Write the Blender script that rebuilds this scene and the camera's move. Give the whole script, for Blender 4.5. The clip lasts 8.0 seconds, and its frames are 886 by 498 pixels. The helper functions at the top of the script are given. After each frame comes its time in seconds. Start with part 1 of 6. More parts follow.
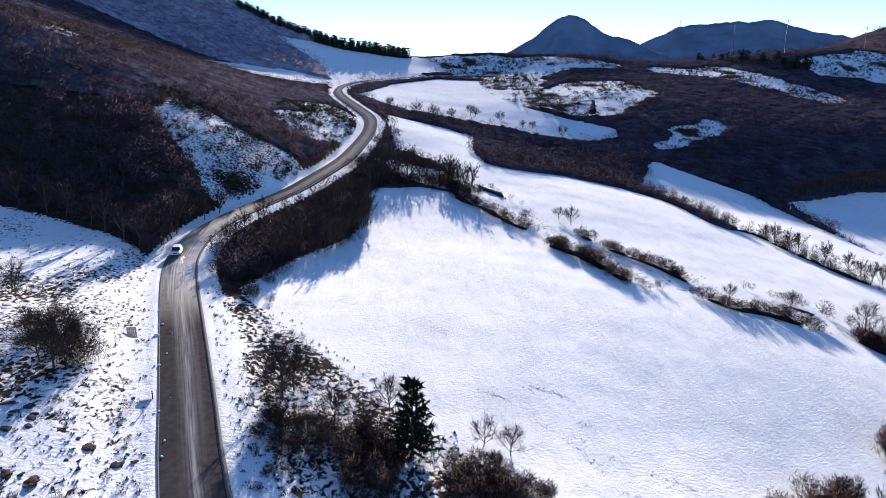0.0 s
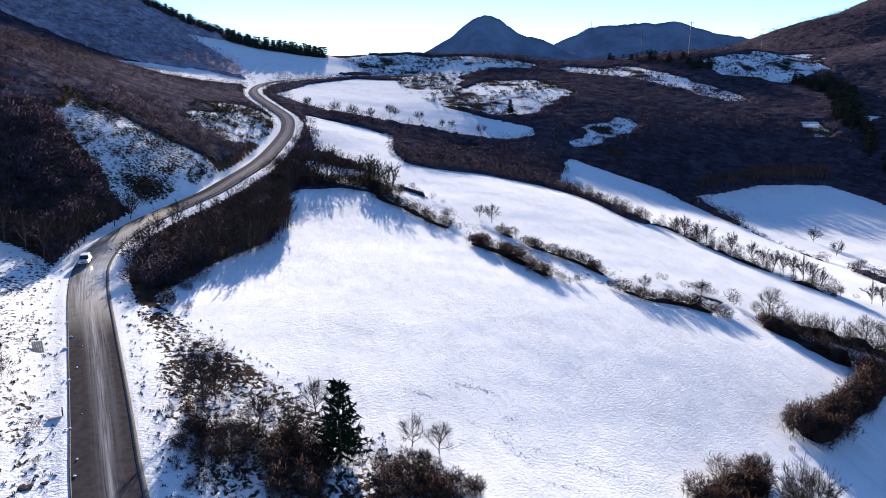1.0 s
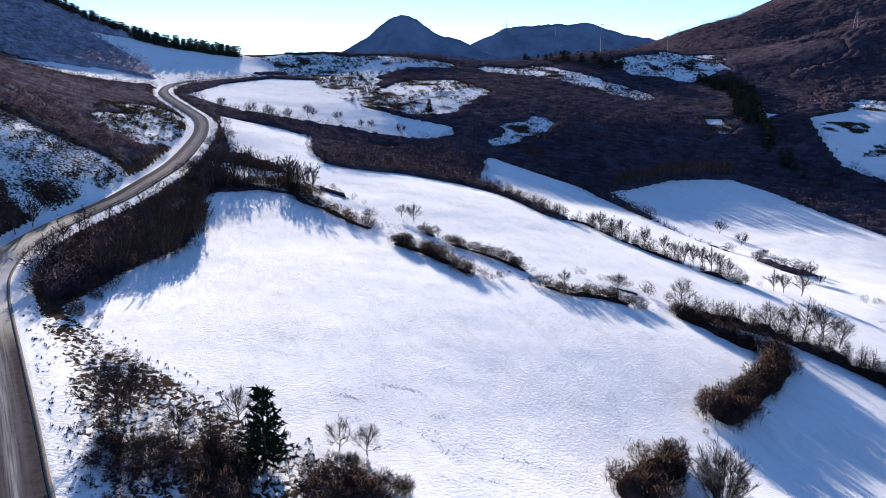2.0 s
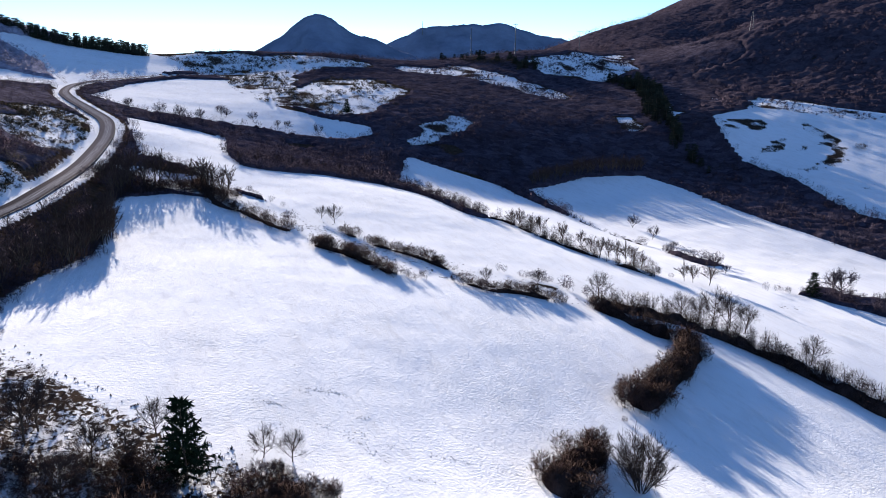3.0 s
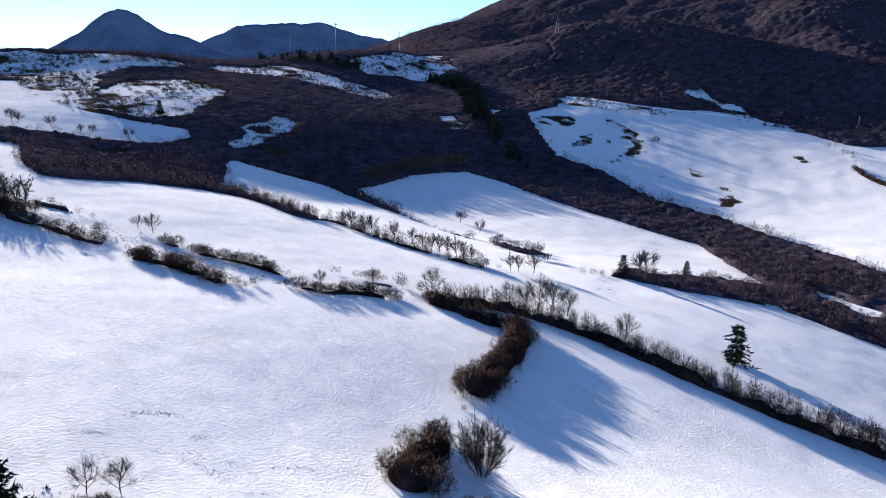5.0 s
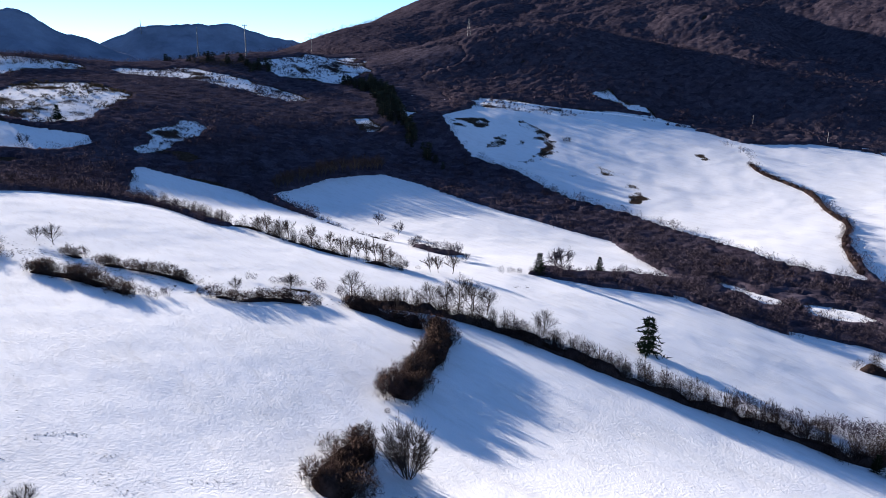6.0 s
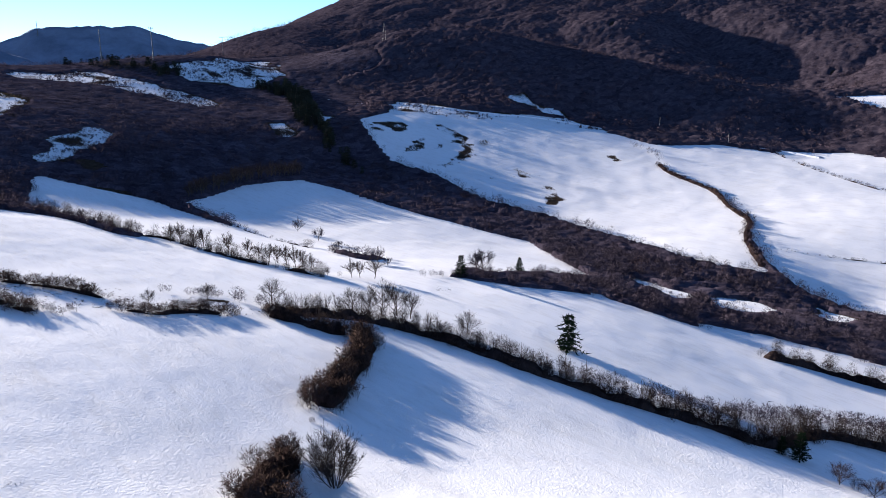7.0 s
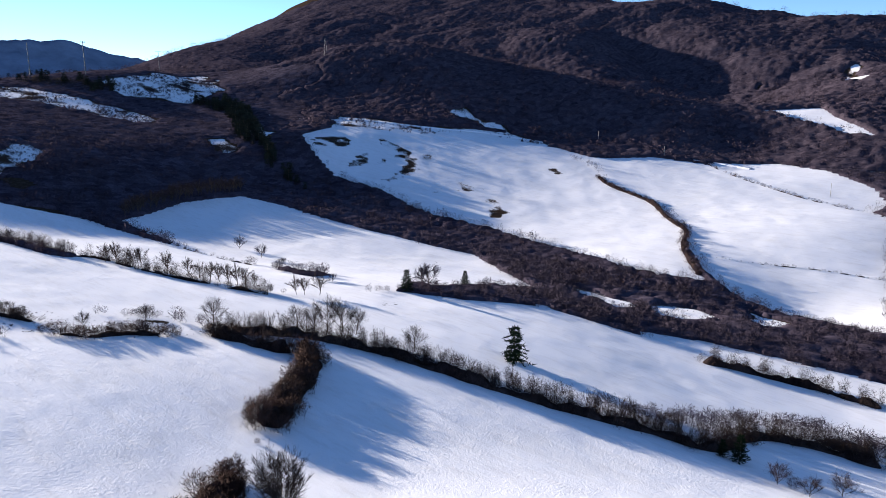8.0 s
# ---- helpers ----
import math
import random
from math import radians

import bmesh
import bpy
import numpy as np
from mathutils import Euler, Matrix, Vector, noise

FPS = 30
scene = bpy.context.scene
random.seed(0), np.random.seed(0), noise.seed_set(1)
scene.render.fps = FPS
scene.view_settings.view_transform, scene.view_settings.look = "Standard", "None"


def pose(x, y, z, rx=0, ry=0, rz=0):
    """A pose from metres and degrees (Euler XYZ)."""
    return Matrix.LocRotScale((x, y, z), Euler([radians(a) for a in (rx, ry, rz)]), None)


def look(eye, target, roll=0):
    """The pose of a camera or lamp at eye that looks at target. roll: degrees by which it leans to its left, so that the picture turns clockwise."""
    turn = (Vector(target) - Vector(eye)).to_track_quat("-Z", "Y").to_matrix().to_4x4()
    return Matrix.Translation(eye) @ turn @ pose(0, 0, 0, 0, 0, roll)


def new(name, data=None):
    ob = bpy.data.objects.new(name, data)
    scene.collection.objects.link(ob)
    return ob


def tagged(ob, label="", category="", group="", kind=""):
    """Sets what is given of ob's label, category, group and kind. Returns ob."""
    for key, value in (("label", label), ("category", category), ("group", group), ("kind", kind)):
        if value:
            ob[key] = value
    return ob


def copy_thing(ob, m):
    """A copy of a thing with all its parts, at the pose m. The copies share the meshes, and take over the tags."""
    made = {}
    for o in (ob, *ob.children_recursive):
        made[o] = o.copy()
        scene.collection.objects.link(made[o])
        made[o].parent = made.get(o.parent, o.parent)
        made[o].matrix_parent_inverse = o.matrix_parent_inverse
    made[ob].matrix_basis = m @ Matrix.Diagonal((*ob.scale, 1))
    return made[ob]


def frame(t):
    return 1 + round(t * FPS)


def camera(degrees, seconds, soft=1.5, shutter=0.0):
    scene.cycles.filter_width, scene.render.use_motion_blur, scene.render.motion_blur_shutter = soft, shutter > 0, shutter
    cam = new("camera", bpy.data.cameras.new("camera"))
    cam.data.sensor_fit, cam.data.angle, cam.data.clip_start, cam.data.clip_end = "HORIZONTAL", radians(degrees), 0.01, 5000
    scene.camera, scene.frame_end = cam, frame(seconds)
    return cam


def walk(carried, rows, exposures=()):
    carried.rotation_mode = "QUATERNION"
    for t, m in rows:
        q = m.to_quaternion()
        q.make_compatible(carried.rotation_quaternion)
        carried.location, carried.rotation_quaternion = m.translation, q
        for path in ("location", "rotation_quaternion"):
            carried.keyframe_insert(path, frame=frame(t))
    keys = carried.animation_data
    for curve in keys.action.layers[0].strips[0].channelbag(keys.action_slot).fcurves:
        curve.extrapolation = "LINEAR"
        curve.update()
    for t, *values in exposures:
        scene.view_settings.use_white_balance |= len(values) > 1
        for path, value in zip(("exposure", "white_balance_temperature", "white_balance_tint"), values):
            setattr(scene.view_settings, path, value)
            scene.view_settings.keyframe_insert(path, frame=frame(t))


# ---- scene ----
cam = camera(64.0, 8.0, soft=0.7)
PATH = [
    (0.0, pose(0, 0, 40, 76.09, -0.00, 0.00)),
    (0.5, pose(0, 0, 40, 76.08, 0.07, -3.19)),
    (1.0, pose(0, 0, 40, 76.06, 0.04, -6.42)),
    (1.5, pose(0, 0, 40, 76.05, 0.01, -9.67)),
    (3.0, pose(0, 0, 40, 76.01, -0.03, -19.32)),
    (3.5, pose(0, 0, 40, 76.01, -0.06, -22.82)),
    (4.0, pose(0, 0, 40, 76.01, -0.02, -26.23)),
    (4.5, pose(0, 0, 40, 75.98, -0.06, -29.70)),
    (6.0, pose(0, 0, 40, 76.19, -0.03, -39.91)),
    (6.5, pose(0, 0, 40, 76.30, -0.04, -43.19)),
    (7.0, pose(0, 0, 40, 76.50, 0.02, -46.45)),
    (7.5, pose(0, 0, 40, 77.01, 0.04, -49.43)),
    (8.0, pose(0, 0, 40, 77.64, 0.08, -50.99)),
]
walk(cam, PATH, [(0.0, 1.64, 6580.0, 13.5), (8.0, 1.48, 6640.0, 13.5)])

# ---- light ----
SUN_AZ, SUN_EL = -1.0, 12.2
world = bpy.data.worlds.new("winter_sky")
scene.world = world
world.use_nodes = True
wn = world.node_tree
wn.nodes.clear()
sky = wn.nodes.new("ShaderNodeTexSky")
sky.sky_type = "NISHITA"
sky.sun_disc = False
sky.sun_elevation, sky.sun_rotation = radians(SUN_EL), radians(SUN_AZ)
sky.altitude, sky.air_density, sky.dust_density, sky.ozone_density = 2000, 0.8, 0.01, 4.0
bg = wn.nodes.new("ShaderNodeBackground")
bg.inputs["Strength"].default_value = 0.088
wo = wn.nodes.new("ShaderNodeOutputWorld")
wn.links.new(sky.outputs["Color"], bg.inputs["Color"])
wn.links.new(bg.outputs["Background"], wo.inputs["Surface"])

sun_data = bpy.data.lights.new("sun", "SUN")
sun_data.energy, sun_data.angle, sun_data.color = 5.0, radians(0.53), (1.0, 0.93, 0.83)
sun = new("sun", sun_data)
sun_way = Vector((math.sin(radians(SUN_AZ)) * math.cos(radians(SUN_EL)), math.cos(radians(SUN_AZ)) * math.cos(radians(SUN_EL)), math.sin(radians(SUN_EL))))
sun.matrix_world = look(sun_way * 900, (0, 0, 0))


# ---- materials ----
def material(name):
    m = bpy.data.materials.new(name)
    m.use_nodes = True
    nt = m.node_tree
    nt.nodes.clear()
    out = nt.nodes.new("ShaderNodeOutputMaterial")
    sh = nt.nodes.new("ShaderNodeBsdfPrincipled")
    nt.links.new(sh.outputs["BSDF"], out.inputs["Surface"])
    return m, nt, sh


def node(nt, kind, **values):
    n = nt.nodes.new(kind)
    for key, value in values.items():
        n.inputs[key].default_value = value
    return n


def noise_tex(nt, scale, detail=4.0, rough=0.55, vector=None, distort=0.0):
    n = nt.nodes.new("ShaderNodeTexNoise")
    n.inputs["Scale"].default_value, n.inputs["Detail"].default_value = scale, detail
    n.inputs["Roughness"].default_value, n.inputs["Distortion"].default_value = rough, distort
    if vector is not None:
        nt.links.new(vector, n.inputs["Vector"])
    return n.outputs["Fac"]


def ramp(nt, fac, stops):
    r = nt.nodes.new("ShaderNodeValToRGB")
    while len(r.color_ramp.elements) < len(stops):
        r.color_ramp.elements.new(0.5)
    for e, (at, c) in zip(r.color_ramp.elements, stops):
        e.position, e.color = at, (*c, 1) if len(c) == 3 else c
    nt.links.new(fac, r.inputs["Fac"])
    return r.outputs["Color"]


def arith(nt, op, a, b=None, c=None, clamp=False):
    n = nt.nodes.new("ShaderNodeMath")
    n.operation, n.use_clamp = op, clamp
    for i, v in enumerate((a, b, c)):
        if v is None:
            continue
        if isinstance(v, (int, float)):
            n.inputs[i].default_value = v
        else:
            nt.links.new(v, n.inputs[i])
    return n.outputs[0]


def mix(nt, fac, a, b):
    n = nt.nodes.new("ShaderNodeMix")
    n.data_type = "RGBA"
    for i, v in ((0, fac), (6, a), (7, b)):
        if isinstance(v, (int, float)):
            n.inputs[i].default_value = v
        elif isinstance(v, tuple):
            n.inputs[i].default_value = (*v, 1)
        else:
            nt.links.new(v, n.inputs[i])
    return n.outputs[2]


def place(nt):
    return nt.nodes.new("ShaderNodeNewGeometry").outputs["Position"]


def stretched(nt, vector, sx, sy, sz, turn=0.0):
    n = nt.nodes.new("ShaderNodeMapping")
    n.inputs["Scale"].default_value = (sx, sy, sz)
    n.inputs["Rotation"].default_value = (0, 0, radians(turn))
    nt.links.new(vector, n.inputs["Vector"])
    return n.outputs["Vector"]


def bump(nt, height, distance, strength, sh, under=None):
    b = node(nt, "ShaderNodeBump", Distance=distance, Strength=strength)
    nt.links.new(height, b.inputs["Height"])
    if under is not None:
        nt.links.new(under, b.inputs["Normal"])
    nt.links.new(b.outputs["Normal"], sh.inputs["Normal"])
    return b.outputs["Normal"]


def ground_material():
    m, nt, sh = material("snowy_ground")
    pos = place(nt)
    cover = nt.nodes.new("ShaderNodeAttribute")
    cover.attribute_name = "cover"
    cov = cover.outputs["Fac"]
    # snow lies where the cover beats a broken, wind-combed pattern
    combed = stretched(nt, pos, 1.0, 0.7, 1.0, 25)
    fine = noise_tex(nt, 1.5, 5.0, 0.6, combed, 0.6)
    broad = noise_tex(nt, 0.09, 3.0, 0.5, pos)
    thresh = arith(nt, "ADD", arith(nt, "MULTIPLY", fine, 0.75), arith(nt, "MULTIPLY", broad, 0.22))
    lie = arith(nt, "SUBTRACT", cov, arith(nt, "ADD", thresh, 0.015))
    snow = arith(nt, "MULTIPLY_ADD", lie, 14.0, 0.5, clamp=True)
    litter = ramp(nt, noise_tex(nt, 0.5, 6.0, 0.7, pos), [(0.3, (0.022, 0.015, 0.011)), (0.55, (0.05, 0.035, 0.026)), (0.75, (0.085, 0.064, 0.045))])
    grass_tone = noise_tex(nt, 0.035, 4.0, 0.6, pos)
    snow_col = mix(nt, arith(nt, "MULTIPLY", ramp(nt, grass_tone, [(0.52, (0, 0, 0)), (0.72, (1, 1, 1))]), 0.18), (0.81, 0.81, 0.825), (0.60, 0.59, 0.54))
    thin = arith(nt, "MULTIPLY", ramp(nt, noise_tex(nt, 0.45, 6.0, 0.75, stretched(nt, pos, 1.0, 0.25, 1.0, -35)), [(0.5, (0, 0, 0)), (0.7, (1, 1, 1))]), 0.24)
    snow_col = mix(nt, thin, snow_col, (0.46, 0.43, 0.38))
    worn = arith(nt, "MULTIPLY", ramp(nt, noise_tex(nt, 0.09, 7.0, 0.68, stretched(nt, pos, 1.0, 0.3, 1.0, 50)), [(0.5, (0, 0, 0)), (0.72, (1, 1, 1))]), 0.18)
    snow_col = mix(nt, worn, snow_col, (0.50, 0.475, 0.44))
    nt.links.new(mix(nt, snow, litter, snow_col), sh.inputs["Base Color"])
    nt.links.new(arith(nt, "MULTIPLY_ADD", snow, -0.2, 0.95), sh.inputs["Roughness"])
    sh.inputs["Specular IOR Level"].default_value = 0.0
    # small pits and tufts under the snow, and broad drifts
    pits = noise_tex(nt, 2.2, 2.0, 0.5, pos)
    drift = noise_tex(nt, 0.11, 4.0, 0.55, stretched(nt, pos, 1.0, 0.35, 1.0, 62))
    n1 = bump(nt, drift, 1.4, 0.32, sh)
    n1 = bump(nt, noise_tex(nt, 0.75, 3.0, 0.6, stretched(nt, pos, 1.0, 0.55, 1.0, 62)), 0.3, 0.22, sh, n1)
    patchy = ramp(nt, noise_tex(nt, 0.045, 3.0, 0.5, pos), [(0.35, (0.4, 0.4, 0.4)), (0.65, (1, 1, 1))])
    n2 = bump(nt, arith(nt, "MULTIPLY", pits, patchy), 0.17, 0.62, sh, n1)
    n2 = bump(nt, arith(nt, "MULTIPLY", noise_tex(nt, 6.2, 3.0, 0.6, pos), patchy), 0.12, 0.65, sh, n2)
    bump(nt, snow, 0.10, 0.6, sh, n2)
    return m


def asphalt_material():
    m, nt, sh = material("wet_asphalt")
    uv = nt.nodes.new("ShaderNodeUVMap").outputs["UV"]
    sep = nt.nodes.new("ShaderNodeSeparateXYZ")
    nt.links.new(uv, sep.inputs["Vector"])
    pos = place(nt)
    long = stretched(nt, uv, 2.2, 0.035, 1.0)
    streak = noise_tex(nt, 2.0, 4.0, 0.6, long)
    worn = noise_tex(nt, 1.2, 5.0, 0.6, pos)
    # dried, salted wheel bands between the lanes; the left lane stays dark and damp
    def track_band(at, half):
        off = arith(nt, "ABSOLUTE", arith(nt, "SUBTRACT", arith(nt, "ADD", sep.outputs["X"], arith(nt, "MULTIPLY", sway, 0.5)), at))
        return arith(nt, "SUBTRACT", 1.0, arith(nt, "DIVIDE", off, half), clamp=True)
    sway = arith(nt, "SUBTRACT", noise_tex(nt, 0.02, 2.0, 0.5, uv), 0.5)
    along = sep.outputs["Y"]
    spread = arith(nt, "MULTIPLY_ADD", along, 0.014, -1.75, clamp=True)
    salt = arith(nt, "ADD", track_band(0.35, 0.75), arith(nt, "MULTIPLY", arith(nt, "ADD", track_band(-0.55, 0.7), track_band(1.35, 0.8)), arith(nt, "MULTIPLY_ADD", spread, 0.65, 0.12)), clamp=True)
    salt = arith(nt, "MULTIPLY", salt, ramp(nt, streak, [(0.36, (0.12, 0.12, 0.12)), (0.60, (1, 1, 1))]))
    base = ramp(nt, worn, [(0.3, (0.045, 0.038, 0.038)), (0.7, (0.078, 0.067, 0.066))])
    dry = arith(nt, "MULTIPLY_ADD", along, 0.012, -3.1, clamp=True)
    base = mix(nt, arith(nt, "MULTIPLY", dry, 0.9), base, (0.15, 0.128, 0.125))
    # sun glare on the bend, painted into the base colour as a pale patch
    glare_tint = arith(nt, "SUBTRACT", 1.2, arith(nt, "DIVIDE", arith(nt, "ABSOLUTE", arith(nt, "SUBTRACT", along, 192.0)), 22.0), clamp=True)
    glare_tint = arith(nt, "MULTIPLY", glare_tint, ramp(nt, arith(nt, "ADD", streak, arith(nt, "MULTIPLY", sep.outputs["X"], 0.05)), [(0.36, (0, 0, 0)), (0.56, (1, 1, 1))]))
    salt = arith(nt, "MAXIMUM", salt, glare_tint)
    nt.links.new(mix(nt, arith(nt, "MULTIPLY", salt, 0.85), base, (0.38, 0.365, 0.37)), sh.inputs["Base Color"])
    # meltwater standing along the bend
    wet = arith(nt, "SUBTRACT", 1.25, arith(nt, "DIVIDE", arith(nt, "ABSOLUTE", arith(nt, "SUBTRACT", along, 204.0)), 36.0), clamp=True)
    wet = arith(nt, "MULTIPLY", wet, ramp(nt, noise_tex(nt, 0.35, 4.0, 0.6, pos), [(0.25, (0.45, 0.45, 0.45)), (0.5, (1, 1, 1))]))
    nt.links.new(arith(nt, "MULTIPLY_ADD", wet, -0.42, 0.74), sh.inputs["Roughness"])
    nt.links.new(arith(nt, "MULTIPLY", arith(nt, "MULTIPLY", wet, wet), 0.5), sh.inputs["Specular IOR Level"])
    bump(nt, noise_tex(nt, 9.0, 4.0, 0.6, pos), 0.02, 0.4, sh)
    return m


def twig_material(name, dark, mid, tip, scale=0.12):
    m, nt, sh = material(name)
    isl = nt.nodes.new("ShaderNodeNewGeometry")
    tone = noise_tex(nt, scale, 3.0, 0.6, isl.outputs["Position"])
    fac = arith(nt, "ADD", arith(nt, "MULTIPLY_ADD", isl.outputs["Random Per Island"], 0.16, 0.095), arith(nt, "MULTIPLY", arith(nt, "SUBTRACT", tone, 0.18), 0.95))
    nt.links.new(ramp(nt, fac, [(0.1, dark), (0.5, mid), (0.95, tip)]), sh.inputs["Base Color"])
    sh.inputs["Roughness"].default_value = 0.9
    sh.inputs["Specular IOR Level"].default_value = 0.0
    return m


def plain_material(name, a, b, scale, rough, metal=0.0, relief=0.0):
    m, nt, sh = material(name)
    n = noise_tex(nt, scale, 5.0, 0.6, place(nt))
    nt.links.new(ramp(nt, n, [(0.3, a), (0.7, b)]), sh.inputs["Base Color"])
    sh.inputs["Roughness"].default_value, sh.inputs["Metallic"].default_value = rough, metal
    if rough > 0.8:
        sh.inputs["Specular IOR Level"].default_value = 0.0
    if relief:
        bump(nt, n, relief, 0.5, sh)
    return m


GROUND = ground_material()
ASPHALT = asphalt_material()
TWIGS = twig_material("bare_brown_twigs", (0.028, 0.023, 0.032), (0.053, 0.043, 0.058), (0.092, 0.076, 0.097))
TWIGS_DARK = twig_material("dark_hedge_twigs", (0.024, 0.017, 0.015), (0.055, 0.038, 0.034), (0.11, 0.082, 0.072))
TWIGS_RED = twig_material("russet_twigs", (0.028, 0.018, 0.018), (0.058, 0.038, 0.038), (0.101, 0.070, 0.065))
TWIGS_PALE = twig_material("pale_grey_twigs", (0.017, 0.013, 0.012), (0.045, 0.035, 0.033), (0.098, 0.075, 0.070))
NEEDLES = twig_material("dark_needles", (0.006, 0.011, 0.007), (0.014, 0.024, 0.013), (0.03, 0.045, 0.02), 0.5)
BARK = plain_material("grey_brown_bark", (0.05, 0.038, 0.03), (0.12, 0.095, 0.075), 3.0, 0.9, 0.0, 0.03)
FOREST = twig_material("bare_forest", (0.028, 0.022, 0.032), (0.054, 0.041, 0.054), (0.082, 0.065, 0.078), 0.012)
# juniper tones lightened, with the haze over the spur painted in
SPUR_SCRUB = twig_material("hazed_olive_scrub", (0.05, 0.045, 0.035), (0.12, 0.098, 0.075), (0.20, 0.16, 0.125), 0.3)
JUNIPER = twig_material("juniper_and_heather", (0.018, 0.018, 0.012), (0.055, 0.045, 0.03), (0.11, 0.085, 0.06), 0.3)


def canopy_material(name, dark, mid, pale, grain=0.9):
    """A closed mass of bare twigs seen from afar."""
    m, nt, sh = material(name)
    pos = place(nt)
    fine = noise_tex(nt, grain, 6.0, 0.75, stretched(nt, pos, 1.0, 1.0, 0.35))
    broad = noise_tex(nt, 0.02, 4.0, 0.6, pos)
    clump = noise_tex(nt, 0.12, 3.0, 0.6, pos)
    # each crown has a tone of its own
    cell = node(nt, "ShaderNodeTexVoronoi", Scale=0.16 + 0.06 * grain)
    nt.links.new(pos, cell.inputs["Vector"])
    crown = nt.nodes.new("ShaderNodeSeparateXYZ")
    nt.links.new(cell.outputs["Color"], crown.inputs["Vector"])
    fac = arith(nt, "ADD", arith(nt, "MULTIPLY", fine, 0.45), arith(nt, "ADD", arith(nt, "MULTIPLY", broad, 0.25), arith(nt, "ADD", arith(nt, "MULTIPLY", clump, 0.25), arith(nt, "MULTIPLY", crown.outputs["X"], 0.15))))
    nt.links.new(ramp(nt, fac, [(0.40, dark), (0.55, mid), (0.70, pale)]), sh.inputs["Base Color"])
    sh.inputs["Roughness"].default_value = 1.0
    sh.inputs["Specular IOR Level"].default_value = 0.0
    return m


CANOPY_BROWN = canopy_material("brown_scrub_mass", (0.020, 0.015, 0.024), (0.050, 0.041, 0.056), (0.090, 0.074, 0.096))
CANOPY_RED = canopy_material("reddish_forest_mass", (0.022, 0.018, 0.026), (0.050, 0.040, 0.053), (0.078, 0.063, 0.077), 0.28)
# scrub mass lifted in colour to carry the haze on the spur
CANOPY_SPUR = canopy_material("hazed_scrub_mass", (0.019, 0.017, 0.025), (0.071, 0.060, 0.078), (0.136, 0.120, 0.151), 0.7)
# pale grey-violet forest colours: the haze over the west hill is painted in
CANOPY_HAZED = canopy_material("hazed_forest_mass", (0.10, 0.095, 0.125), (0.26, 0.245, 0.30), (0.42, 0.395, 0.45), 0.35)
FOREST_HAZED = twig_material("hazed_bare_forest", (0.11, 0.10, 0.125), (0.25, 0.23, 0.275), (0.38, 0.35, 0.39), 0.02)
# lighter than the other twigs: haze over the slope is put into the colour
TWIGS_HAZED = twig_material("hazed_purple_twigs", (0.041, 0.030, 0.042), (0.085, 0.062, 0.082), (0.127, 0.095, 0.117))
FAR_NEEDLES = twig_material("far_needles", (0.014, 0.018, 0.014), (0.03, 0.036, 0.027), (0.055, 0.062, 0.045), 0.1)
CANOPY_UPPER = canopy_material("plateau_scrub_mass", (0.018, 0.015, 0.023), (0.048, 0.040, 0.054), (0.088, 0.074, 0.095), 0.4)
# near-black colour in place of the shade deep between hedge twigs
CANOPY_SHADED = canopy_material("shaded_hedge_mass", (0.009, 0.006, 0.006), (0.028, 0.019, 0.018), (0.065, 0.046, 0.042))
# haze over the far mountains is put into this blue-grey base colour
MOUNTAIN = plain_material("hazed_mountain_rock", (0.125, 0.15, 0.205), (0.225, 0.265, 0.345), 0.009, 0.95, 0.0, 25.0)
CONCRETE = plain_material("weathered_concrete", (0.30, 0.28, 0.25), (0.45, 0.42, 0.38), 2.0, 0.85)
GREY_STEEL = plain_material("galvanised_steel", (0.09, 0.095, 0.10), (0.16, 0.165, 0.17), 4.0, 0.7, 0.3)

